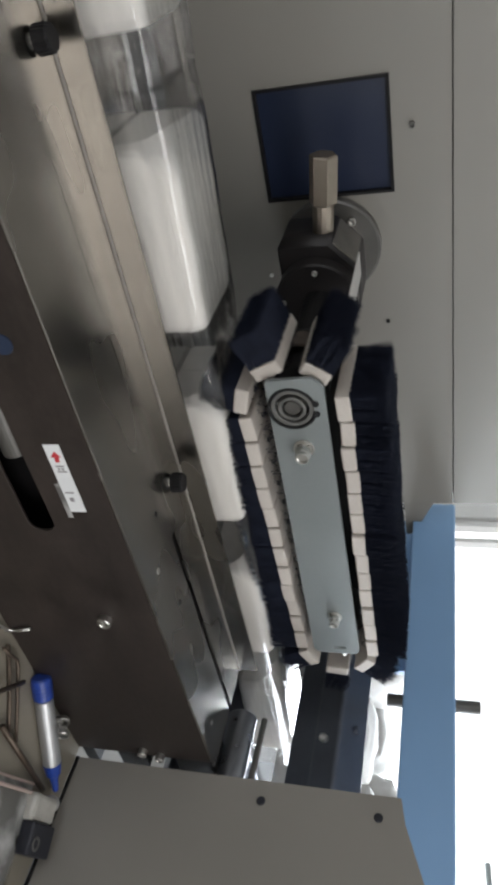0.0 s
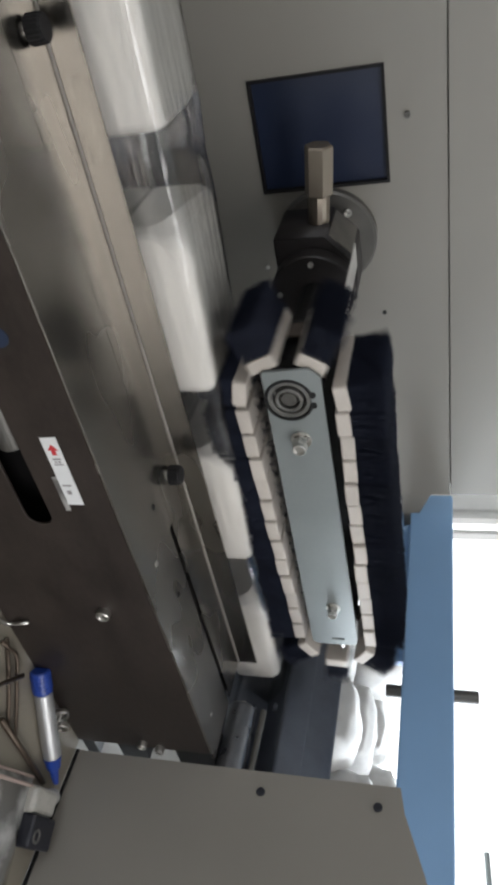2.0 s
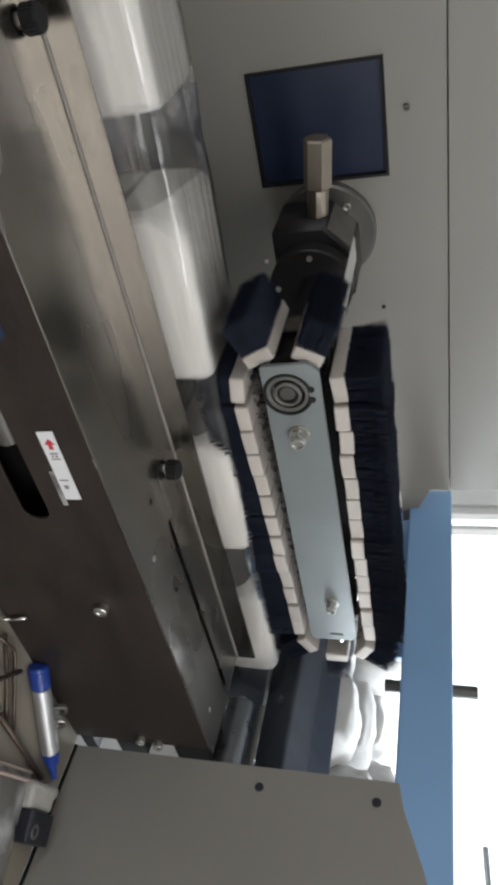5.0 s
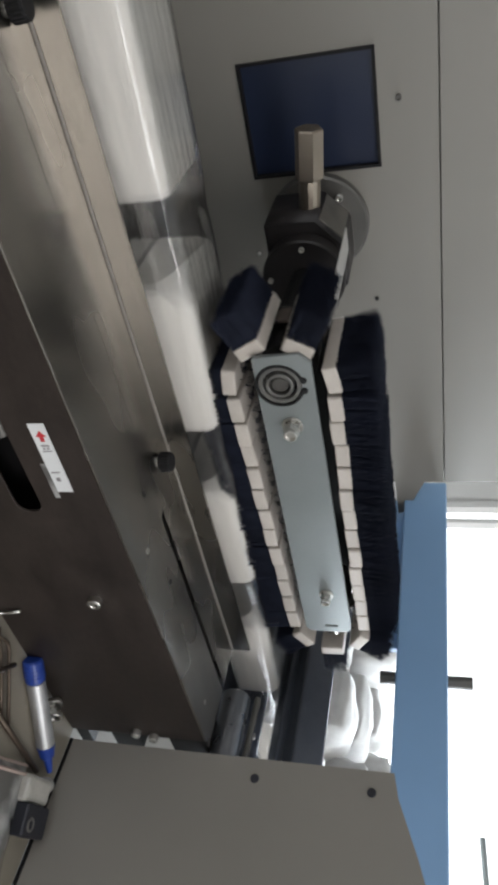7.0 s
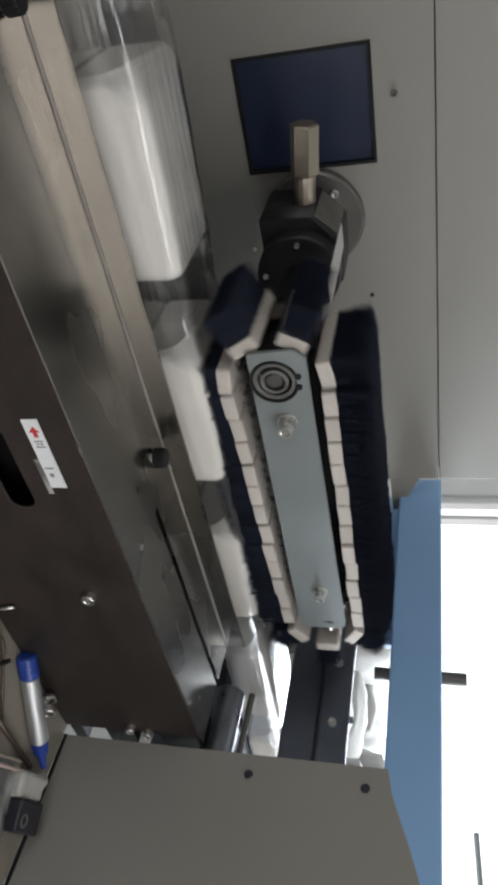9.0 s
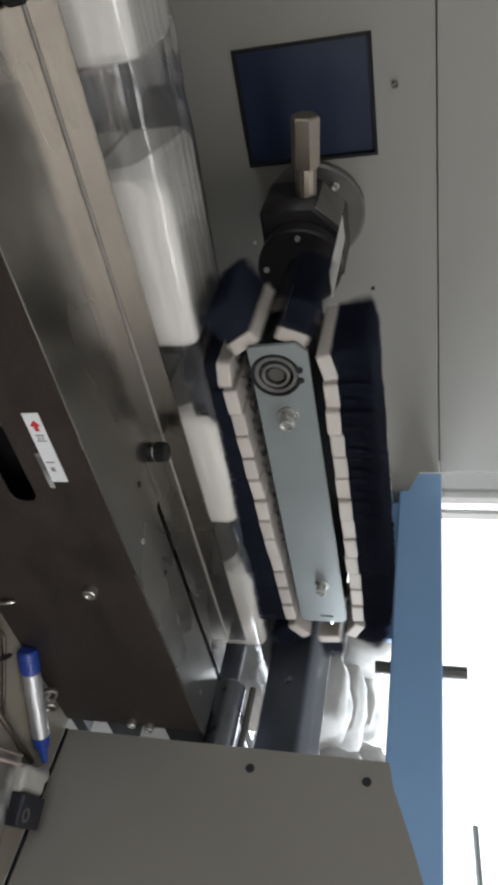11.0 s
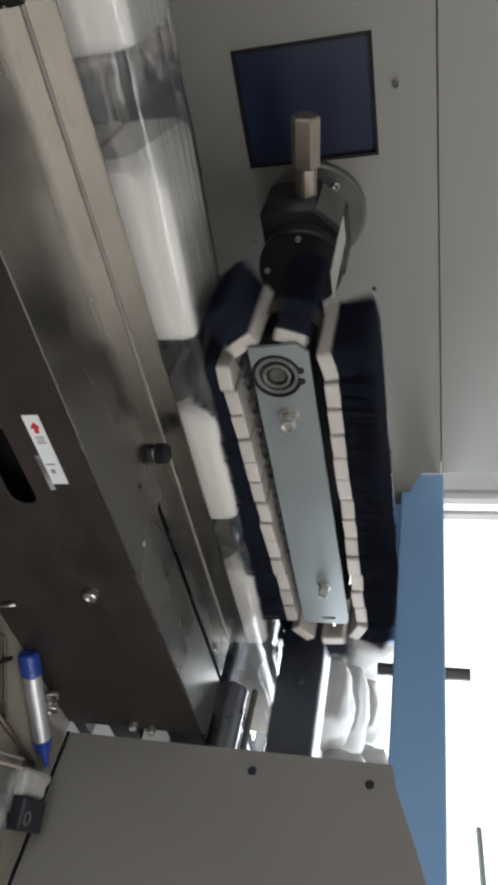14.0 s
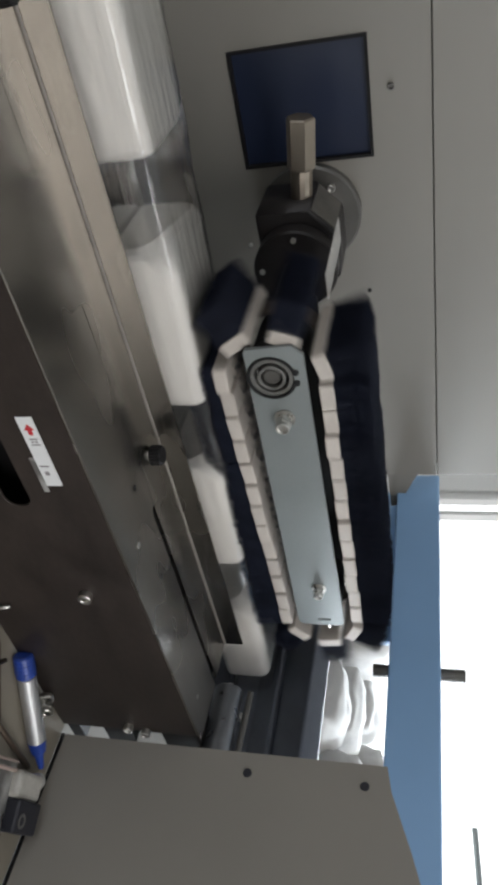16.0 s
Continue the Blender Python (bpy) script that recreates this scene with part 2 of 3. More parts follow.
def sheet(outline, holes, depth):
    """A flat plate in x and z with holes through it, of some depth along y from 0."""
    cu = bpy.data.curves.new("outline", "CURVE")
    cu.dimensions, cu.fill_mode, cu.extrude = "2D", "BOTH", depth / 2
    for pts in (outline, *holes):
        sp = cu.splines.new("POLY")
        sp.points.add(len(pts) - 1)
        for p, (x, z) in zip(sp.points, pts):
            p.co = (x, z, 0, 1)
        sp.use_cyclic_u = True
    tmp = bpy.data.objects.new("outline", cu)
    me = tmp.to_mesh()
    bm = bmesh.new()
    bm.from_mesh(me)
    tmp.to_mesh_clear()
    bpy.data.objects.remove(tmp)
    bmesh.ops.rotate(bm, verts=bm.verts, cent=(0, 0, 0), matrix=Matrix.Rotation(radians(90), 3, "X"))
    bmesh.ops.translate(bm, verts=bm.verts, vec=(0, depth / 2, 0))
    bmesh.ops.remove_doubles(bm, verts=bm.verts, dist=1e-6)
    return bm


def rect(x0, x1, z0, z1, r=0.0, n=5):
    if not r:
        return [(x0, z0), (x1, z0), (x1, z1), (x0, z1)]
    out = []
    for cx, cz, a in ((x1 - r, z0 + r, -90), (x1 - r, z1 - r, 0), (x0 + r, z1 - r, 90), (x0 + r, z0 + r, 180)):
        out += [(cx + r * math.cos(radians(a + 90 * i / n)), cz + r * math.sin(radians(a + 90 * i / n))) for i in range(n + 1)]
    return out


def circle(x, z, r, n=24):
    return [(x + r * math.cos(2 * math.pi * i / n), z + r * math.sin(2 * math.pi * i / n)) for i in range(n)]


def loft(stations, close=True):
    bm = bmesh.new()
    loops = [[bm.verts.new(p) for p in st] for st in stations]
    k = len(loops[0])
    for a, b in zip(loops, loops[1:]):
        for i in range(k):
            bm.faces.new((a[i], a[(i + 1) % k], b[(i + 1) % k], b[i]))
    if close:
        bm.faces.new(list(reversed(loops[0])))
        bm.faces.new(loops[-1])
    return bm


def hex_bolt(bm, c, axis, af, h, washer=0.0):
    c, ax = Vector(c), Vector(axis).normalized()
    if washer:
        add_rod(bm, c, c + ax * 0.002, washer, 24, bev=0.0005)
        c = c + ax * 0.002
    add_rod(bm, c, c + ax * h, af / 1.732, 6, bev=0.001)
    return bm


def socket_screw(bm, c, axis, r, h):
    c, ax = Vector(c), Vector(axis).normalized()
    add_rod(bm, c, c + ax * h * 0.4, r, 18)
    add_ring(bm, c + ax * h * 0.4, ax, r * 0.5, r, h * 0.6, 18, bev=r * 0.12)
    return bm


# ---- room ----
def room():
    part_s = lambda n, bm, m, lab, cat: tagged(part(n, bm, m), lab, cat, kind="structure")
    part_s("floor", box(-3.6, 3.0, -2.6, 3.6, -0.1, 0), M_FLOOR, "pale smooth workshop floor", "floor")
    part_s("ceiling", box(-3.6, 3.0, -2.6, 3.6, 3.5, 3.6), M_WHITE, "plain white painted ceiling", "ceiling")
    part_s("wall_back", box(-3.6, 3.0, 3.6, 3.7, 0, 3.5), M_WHITE, "plain white painted wall", "wall")
    # wall behind the camera with an added high opening; upstream wall with a window
    b = sheet(rect(-3.6, 3.0, 0, 3.5), [rect(-0.35, 2.15, 2.35, 3.35)], 0.12)
    bmesh.ops.translate(b, verts=b.verts, vec=(0, -2.72, 0))
    part_s("wall_front", b, M_WHITE, "white painted wall with a window opening", "wall")
    b = sheet(rect(-2.6, 3.6, 0, 3.5), [rect(-1.55, 0.95, 1.2, 2.6)], 0.12)
    bmesh.ops.rotate(b, verts=b.verts, cent=(0, 0, 0), matrix=Matrix.Rotation(radians(90), 3, "Z"))
    bmesh.ops.translate(b, verts=b.verts, vec=(-3.6, 0, 0))
    part_s("wall_upstream", b, M_WHITE, "white painted wall with a window opening", "wall")
    # end wall with a wide window
    b = sheet(rect(-2.6, 3.6, 0, 3.5), [rect(-1.15, 3.05, 0.75, 1.85)], 0.12)
    bmesh.ops.rotate(b, verts=b.verts, cent=(0, 0, 0), matrix=Matrix.Rotation(radians(90), 3, "Z"))
    bmesh.ops.translate(b, verts=b.verts, vec=(3.12, 0, 0))
    part_s("wall_end", b, M_WHITE, "white painted wall with a wide bright window", "wall")
    w = thing("window_1", "white framed window filled with glaring daylight", "window", (3.0, 1.9, 0.75), kind="structure")
    for y0, y1, z0, z1 in ((-3.05, 1.15, 0, 0.05), (-3.05, 1.15, 1.05, 1.10), (-3.05, -3.0, 0.05, 1.05), (1.10, 1.15, 0.05, 1.05), (0.98, 1.01, 0.05, 1.05)):
        part("window_frame", box(0.02, 0.07, y0, y1, z0, z1, bev=0.004), M_WHITE, w)
    part("latch_bar", rod((0.01, -0.95, 0.735), (0.01, -0.665, 0.722), 0.011, 14, bev=0.002), M_ZINC, w, "grey latch bar")
    tagged(part("backdrop", box(3.3, 3.32, -2.2, 4.4, 0.2, 2.6), M_DAY), "glaring overcast daylight outside the window", "daylight", kind="structure")


room()


# ---- machine cabinet behind the line ----
def cabinet():
    low = sheet(rect(-2.2, 0.952, 0.0, 1.3488), [rect(0.22, 0.366, 1.098, 1.272)], 0.03)
    bmesh.ops.translate(low, verts=low.verts, vec=(0, 1.0, 0))
    cab = thing("machine_cabinet", "light grey powder-coated machine cabinet with a small dark blue window", "machine cabinet", (0, 1.0, 0))
    shift = (0, -1.0, 0)

    def put(n, bm, m, lab="", par=cab):
        bmesh.ops.translate(bm, verts=bm.verts, vec=shift)
        return part(n, bm, m, par, lab)

    put("lower_panel", low, M_WALL)
    put("upper_panel", box(-2.2, 0.952, 1.0, 1.03, 1.3505, 2.1, bev=0.001), M_WALL)
    put("body", box(-2.2, 0.9515, 1.0305, 1.5, 0.0, 2.1), M_WALL)
    win = put("viewing_window", box(0.223, 0.363, 1.004, 1.010, 1.101, 1.269), M_NAVY, "dark blue tinted pane")
    b = bmesh.new()
    for x0, x1, z0, z1 in ((0.2185, 0.2225, 1.0965, 1.2735), (0.3635, 0.3675, 1.0965, 1.2735), (0.2225, 0.3635, 1.0965, 1.1005), (0.2225, 0.3635, 1.2695, 1.2735)):
        add_box(b, x0, x1, 0.997, 1.012, z0, z1)
    put("window_seal", b, M_RUBBER, "black rubber seal")
    b = bmesh.new()
    socket_screw(b, (0.283, 1.0, 1.2995), (0, -1, 0), 0.0042, 0.005)
    put("screw", b, M_FLANGE)
    put("screw", rod((0.568, 1.0, 1.254), (0.568, 0.998, 1.254), 0.0032, 12), M_BLACK)
    put("screw", rod((0.4795, 1.0, 1.084), (0.4795, 0.996, 1.084), 0.003, 12, bev=0.001), M_BOLT)
    br = sheet([(0.9525, 1.262), (1.035, 1.264), (1.030, 1.279), (0.9525, 1.315)], [], 0.006)
    bmesh.ops.translate(br, verts=br.verts, vec=(0, 1.0, 0))
    put("corner_bracket", br, M_WALL)


cabinet()


# ---- brush conveyor ----
AX, AZ, BX = 0.435, 1.190, 0.856
LX = 0.444
Y0, Y1 = 0.600, 0.700
R_PITCH = 0.0525
R_CHAIN = 0.0350
N_BLOCKS = 31
LOOP = 2 * (BX - LX) + 2 * math.pi * R_CHAIN
BELT_SPEED = 0.2025
BELT_PHASE = 0.8343


def on_loop(s):
    """x, z and outward turn of the belt after s metres, from below the first roller; the lower run climbs a little."""
    s %= LOOP
    run, arc = BX - LX, math.pi * R_CHAIN
    climb = lambda x: -0.005 + 0.0135 * min(1.0, max(0.0, (x - LX) / run)) ** 0.8
    if s < run:
        return LX + s, AZ - R_PITCH + climb(LX + s), 178.0
    if s < run + arc:
        a = 180.0 - 180.0 * (s - run) / arc
        return BX + R_PITCH * math.sin(radians(a)), AZ + R_PITCH * math.cos(radians(a)) + climb(BX) * (1 - math.cos(radians(a))) / 2, a
    if s < 2 * run + arc:
        return BX - (s - run - arc), AZ + R_PITCH, 0.0
    a = -180.0 * (s - 2 * run - arc) / arc
    return LX + R_PITCH * math.sin(radians(a)), AZ + R_PITCH * math.cos(radians(a)) + climb(LX) * (1 - math.cos(radians(a))) / 2, a


BLOCKS = []
JIT = [(random.Random(i).uniform(-0.0011, 0.0011), random.Random(i + 99).uniform(-0.002, 0.002), random.Random(i + 50).uniform(-2, 2)) for i in range(N_BLOCKS)]


def block_pose(i, t):
    """Pose of a block on its belt; the blocks sit a little unevenly."""
    x, z, a = on_loop(LOOP * i / N_BLOCKS + BELT_PHASE + BELT_SPEED * t)
    o, y, tilt = JIT[i]
    return pose(x + o * math.sin(radians(a)), Y0 + y, z + o * math.cos(radians(a)), 0, a + tilt, 0)


def brush_conveyor():
    rng = random.Random(4)
    c = thing("brush_conveyor", "brush conveyor with ivory blocks, navy bristles and zinc side plate", "conveyor")
    # near side plate
    holes = [circle(AX, AZ, 0.0235, 40), rect(0.8365, 0.8415, 1.192, 1.210)]
    outline = [(0.4005, 1.1665), (0.403, 1.1655)] + rect(0.60, 0.851, 1.1655, 1.2275, 0.010)[:12] + [(0.4085, 1.2255), (0.3985, 1.2145)]
    pl = sheet(outline, holes, 0.006)
    bmesh.ops.translate(pl, verts=pl.verts, vec=(0, 0.592, 0))
    plate = part("side_plate", pl, M_ZINC, c, "grey zinc-plated side plate")
    # far plate coloured black to give the shade between the runs
    far = sheet(rect(0.4085, 0.851, 1.1655, 1.2255, 0.004), [], 0.006)
    bmesh.ops.translate(far, verts=far.verts, vec=(0, 0.704, 0))
    part("side_plate", far, M_BLACK, c, "far side plate, black for the shade inside the belt")
    b = bmesh.new()
    hex_bolt(b, (0.487, 0.592, 1.1965), (0, -1, 0), 0.0150, 0.011, 0.0115)
    add_ring(b, (0.487, 0.578, 1.1965), (0, -1, 0), 0.0050, 0.0074, 0.005, 20)
    add_rod(b, (0.487, 0.578, 1.1965), (0.487, 0.5755, 1.1965), 0.0052, 16)
    part("bolt", b, M_BOLT, plate, "hex bolt with washer")
    b = bmesh.new()
    hex_bolt(b, (0.7715, 0.592, 1.2015), (0, -1, 0), 0.0125, 0.008, 0.0095)
    add_ring(b, (0.7715, 0.581, 1.2015), (0, -1, 0), 0.0042, 0.0062, 0.004, 20)
    part("bolt", b, M_BOLT, plate, "hex bolt with washer")
    part("tension_screw", rod((0.846, 0.6025, 1.204), (0.868, 0.6025, 1.204), 0.0035, 14, bev=0.0005), M_BOLT, c)
    # bearing and its clip
    be = part("bearing", ring((AX, 0.600, AZ), (0, -1, 0), 0.0178, 0.0230, 0.0075, bev=0.001), M_RACE, c, "dark steel bearing")
    part("inner_race", ring((AX, 0.600, AZ), (0, -1, 0), 0.0110, 0.0148, 0.009, bev=0.001), M_RACE, be)
    part("shaft_end", rod((AX, 0.605, AZ), (AX, 0.5935, AZ), 0.0092, 28, bev=0.0015), M_FLANGE, be)
    bm = ring((AX, 0.5925, AZ), (0, -1, 0), 0.0228, 0.0262, 0.0016, 40, 104, 436)
    for sg in (-1, 1):
        add_rod(bm, (AX + sg * 0.0065, 0.5925, AZ + 0.0255), (AX + sg * 0.0065, 0.5905, AZ + 0.0255), 0.0035, 12)
    part("retaining_ring", bm, M_BLACK, be, "black retaining ring")
    for x in (LX, BX - 0.006):
        part("roller", rod((x, 0.640, AZ), (x, 0.692, AZ), 0.031, 32, bev=0.002), M_RUBBER, c, "black belt roller")
    # belt under the blocks
    bm = bmesh.new()
    loops = []
    n = 90
    for i in range(n):
        x, z, a = on_loop(LOOP * i / n)
        o = Vector((math.sin(radians(a)), 0, math.cos(radians(a))))
        p = Vector((x, 0, z))
        loops.append([bm.verts.new(p + o * k + Vector((0, y, 0))) for k, y in ((-0.0112, 0.664), (-0.0112, 0.690), (-0.0082, 0.690), (-0.0082, 0.664))])
    for i in range(n):
        a, b2 = loops[i], loops[(i + 1) % n]
        for j in range(4):
            bm.faces.new((a[j], b2[j], b2[(j + 1) % 4], a[(j + 1) % 4]))
    part("belt", bm, M_BELT, c, "dark brown woven belt")
    # blocks with bristles
    blk = box(-0.0158, 0.0158, 0.0, 0.1, -0.0078, 0.0078, bev=0.0020)
    first = part("brush_block", blk, M_BLOCK, c)
    bm = bmesh.new()
    for i in range(6):
        for j in range(34):
            for k in range(7):
                x = -0.0136 + 0.00544 * i + rng.uniform(-0.0027, 0.0027)
                y = 0.003 + 0.094 * j / 33 + rng.uniform(-0.001, 0.001)
                ln = 0.037 + rng.uniform(-0.003, 0.002)
                dx, dy = rng.gauss(0, 0.0019), rng.gauss(0, 0.0022)
                dy += (-0.003 if j == 0 else 0.003 if j == 33 else 0) * rng.random()
                r = 0.00062
                base = [bm.verts.new((x + r * math.cos(q), y + r * math.sin(q), 0.007)) for q in (0, 2.1, 4.2)]
                top = [bm.verts.new((x + dx + r * 0.7 * math.cos(q), y + dy + r * 0.7 * math.sin(q), 0.0078 + ln)) for q in (0, 2.1, 4.2)]
                for q in range(3):
                    bm.faces.new((base[q], base[(q + 1) % 3], top[(q + 1) % 3], top[q]))
                bm.faces.new(top)
    for k in range(70):
        x, y, ln = rng.uniform(-0.0145, 0.0145), rng.uniform(0.022, 0.092), rng.uniform(0.002, 0.007)
        base = [bm.verts.new((x + 0.0009 * math.cos(q), y + 0.0009 * math.sin(q), -0.0075)) for q in (0, 2.1, 4.2)]
        tip = bm.verts.new((x + rng.gauss(0, 0.003), y + rng.gauss(0, 0.003), -0.0078 - ln))
        for q in range(3):
            bm.faces.new((base[(q + 1) % 3], base[q], tip))
    tuft = part("bristles", bm, M_BRISTLE, first, "dense navy bristles")
    BLOCKS.append(first)
    for i in range(1, N_BLOCKS):
        ob = new("brush_block", first.data)
        ob.parent = c
        br = new("bristles", tuft.data)
        br.parent = ob
        tagged(br, "dense navy bristles")
        BLOCKS.append(ob)
    for i, ob in enumerate(BLOCKS):
        ob.matrix_basis = block_pose(i, 0.0)


brush_conveyor()


def drive_arm():
    d = thing("conveyor_drive_arm", "black drive arm on a round flange with nickel hex rod", "drive arm", (AX, 1.0, AZ))

    def put(n, bm, m, par=d, lab=""):
        bmesh.ops.translate(bm, verts=bm.verts, vec=(-AX, -1.0, -AZ))
        return part(n, bm, m, par, lab)

    cx, cz = 0.437, 1.181
    fl = put("flange", rod((cx, 1.0, cz), (cx, 0.982, cz), 0.071, 56, bev=0.003), M_FLANGE, lab="dark grey cast flange")
    for k in range(4):
        a = radians(49 + 90 * k)
        b = bmesh.new()
        socket_screw(b, (cx + 0.051 * math.cos(a), 0.982, cz + 0.051 * math.sin(a)), (0, -1, 0), 0.0055, 0.005)
        put("screw", b, M_BOLT, fl)
    put("collar", rod((cx, 0.982, cz), (cx, 0.925, cz), 0.043, 40, bev=0.002), M_STEEL, lab="turned steel collar")
    cl = sheet([(0.364, 1.140), (0.364, 1.204), (0.398, 1.236), (0.455, 1.236), (0.455, 1.140)], [], 0.093)
    bmesh.ops.translate(cl, verts=cl.verts, vec=(0, 0.832, 0))
    bmesh.ops.bevel(cl, geom=[e for e in cl.edges if e.calc_face_angle(0) > 0.5], offset=0.002, segments=2, affect="EDGES")
    put("clamp_block", cl, M_HUB, lab="black chamfered clamp block")
    # thin lighter plate added to draw the chamfer's lit, worn face
    ck = box(-0.019, 0.019, 0.840, 0.916, 0.0, 0.002, bev=0.0005)
    bmesh.ops.rotate(ck, verts=ck.verts, cent=(0, 0, 0), matrix=Matrix.Rotation(math.atan2(-0.032, 0.034), 3, "Y"))
    bmesh.ops.translate(ck, verts=ck.verts, vec=(0.3808, 0, 1.2202))
    put("lit_chamfer_plate", ck, M_LITCHAMFER, lab="added plate for the clamp's lit, worn chamfer")
    put("shaft", rod((AX, 0.832, AZ), (AX, 0.700, AZ), 0.022, 24), M_BLACK)
    hx, hz = 0.430, 1.185
    hub = put("hub_cover", rod((hx, 0.832, hz), (hx, 0.808, hz), 0.052, 48, bev=0.002), M_HUB, lab="black round hub cover")
    for k in range(4):
        a = radians(86 + 90 * k)
        b = bmesh.new()
        socket_screw(b, (hx + 0.041 * math.cos(a), 0.808, hz + 0.041 * math.sin(a)), (0, -1, 0), 0.0035, 0.003)
        put("screw", b, M_BOLT, hub)
    put("clear_guard", box(0.374, 0.404, 0.690, 0.828, 1.2400, 1.2416, bev=0.0004), M_GUARD, lab="thin grey guard strip")
    u = Vector((-0.104, 0, 0.0115)).normalized()
    p = Vector((0.376, 0.878, 1.1905))
    put("hex_rod", rod(p - u * 0.008, p + u * 0.054, 0.0135, 14, bev=0.0012), M_NICKEL, lab="nickel-plated hex rod")
    nut = rod(p + u * 0.046, p + u * 0.106, 0.0175, 6, bev=0.0020)
    bmesh.ops.rotate(nut, verts=nut.verts, cent=p, matrix=Matrix.Rotation(radians(24), 3, u))
    put("hex_nut", nut, M_NICKEL, lab="nickel-plated long hex nut")


drive_arm()


# ---- steel bed and guide ----
def knob(x, y):
    k = thing("clamp_knob", "black ribbed plastic knob on the steel bed cover", "knob", (x, y, 1.055), "bed cover knobs")
    bm = bmesh.new()
    n = 20
    for h0, h1, r in ((0.003, 0.014, 0.0112),):
        lo = [bm.verts.new(((r if i % 2 else r * 0.93) * math.cos(math.pi * i / n), (r if i % 2 else r * 0.93) * math.sin(math.pi * i / n), h0)) for i in range(2 * n)]
        hi = [bm.verts.new((v.co.x * 0.97, v.co.y * 0.97, h1)) for v in lo]
        tp = [bm.verts.new((v.co.x * 0.85, v.co.y * 0.85, h1 + 0.002)) for v in lo]
        for a, b in ((lo, hi), (hi, tp)):
            for i in range(2 * n):
                bm.faces.new((a[i], a[(i + 1) % (2 * n)], b[(i + 1) % (2 * n)], b[i]))
        bm.faces.new(list(reversed(lo)))
        bm.faces.new(tp)
    part("grip", bm, M_RUBBER, k)
    part("stem", rod((0, 0, 0), (0, 0, 0.004), 0.006, 16), M_BOLT, k, "steel stem")


def bed_z(x):
    """Height of the surface that carries the packs: it sinks under the brushes and again past the sealing jaws."""
    knots = ((-9.0, 1.058), (0.10, 1.058), (0.45, 1.045), (0.85, 1.038), (1.14, 1.0256), (9.0, 1.0256))
    for (a, za), (b, zb) in zip(knots, knots[1:]):
        if x <= b:
            return za + (zb - za) * (x - a) / (b - a)
    return 1.0256


def bed():
    c = thing("machine_bed", "brushed stainless conveyor bed with dull, shade-darkened front panel and low guide", "machine bed", (0, 0.43, 0.86))

    def put(n, bm, m, par=c, lab=""):
        bmesh.ops.translate(bm, verts=bm.verts, vec=(0, -0.43, -0.86))
        return part(n, bm, m, par, lab)

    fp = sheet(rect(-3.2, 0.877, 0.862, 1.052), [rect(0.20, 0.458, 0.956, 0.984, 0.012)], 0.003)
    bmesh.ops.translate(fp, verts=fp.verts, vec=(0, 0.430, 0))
    front = put("front_panel", fp, M_FRONT, lab="dull steel front panel, shade in its dark brownish colour, with a long slot")
    fc = sheet([(-3.2, 0.4280), (0.884, 0.4280), (0.884, 0.5090), (0.548, 0.5090), (0.544, 0.5120), (0.544, 0.5168), (-3.2, 0.5168)], [], 0.003)
    bmesh.ops.rotate(fc, verts=fc.verts, cent=(0, 0, 0), matrix=Matrix.Rotation(radians(-90), 3, "X"))
    bmesh.ops.translate(fc, verts=fc.verts, vec=(0, 0, 1.0555 - max(v.co.z for v in fc.verts)))
    put("front_cover", fc, M_STEEL, lab="brushed stainless cover strip")
    # rear cover, bent up into a low leaning guide
    prof = [(0.5185, 1.0550), (0.5740, 1.0550), (0.5740, 1.0815), (0.5770, 1.0815), (0.5770, 1.0520), (0.5185, 1.0520)]
    put("rear_cover", loft([[(x, y, z) for y, z in prof] for x in (-3.2, 0.884)]), M_STEEL, lab="brushed stainless cover bent up into a guide")
    put("front_fold", rod((-3.2, 0.4290, 1.0540), (0.884, 0.4290, 1.0540), 0.0013, 12), M_STEEL, lab="bright folded edge")
    put("rear_fold", rod((-3.2, 0.5735, 1.0555), (0.884, 0.5735, 1.0555), 0.0015, 12), M_FOLD, lab="folded corner with its soft highlight in the colour")
    # black strip put under the cover slot in place of its shade
    put("slot_shade_strip", box(-3.2, 0.8835, 0.4950, 0.5600, 1.044, 1.0470), M_RUBBER)
    sb = bmesh.new()
    lower = [(-3.2, bed_z(-3.2)), (0.10, bed_z(0.10)), (0.45, bed_z(0.45)), (0.882, bed_z(0.882))]
    rows = [[sb.verts.new((x, y, z - d)) for x, z in lower] for y, d in ((0.583, 0), (0.748, 0), (0.748, 0.006), (0.583, 0.006))]
    for i in range(3):
        for a, b in zip(rows, rows[1:] + rows[:1]):
            sb.faces.new((a[i], a[i + 1], b[i + 1], b[i]))
    sb.faces.new([r[0] for r in rows])
    sb.faces.new([r[-1] for r in reversed(rows)])
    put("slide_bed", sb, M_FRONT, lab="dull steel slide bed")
    # guide added behind the packs to block light and darken the film gaps
    put("rear_shade_guide", box(-3.2, 0.882, 0.750, 0.753, 1.012, 1.095, bev=0.0006), M_FRONT, lab="added dull steel rear guide that darkens the film gaps")
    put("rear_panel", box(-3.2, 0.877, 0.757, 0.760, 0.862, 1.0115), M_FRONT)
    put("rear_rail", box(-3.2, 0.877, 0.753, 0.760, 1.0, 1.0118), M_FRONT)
    for x, z in ((0.593, 0.993), (0.868, 0.960), (0.876, 0.982)):
        b = bmesh.new()
        socket_screw(b, (x - 0.002, 0.430, z), (0, -1, 0), 0.0075 if x < 0.7 else 0.006, 0.008)
        put("bolt", b, M_BOLT, front)
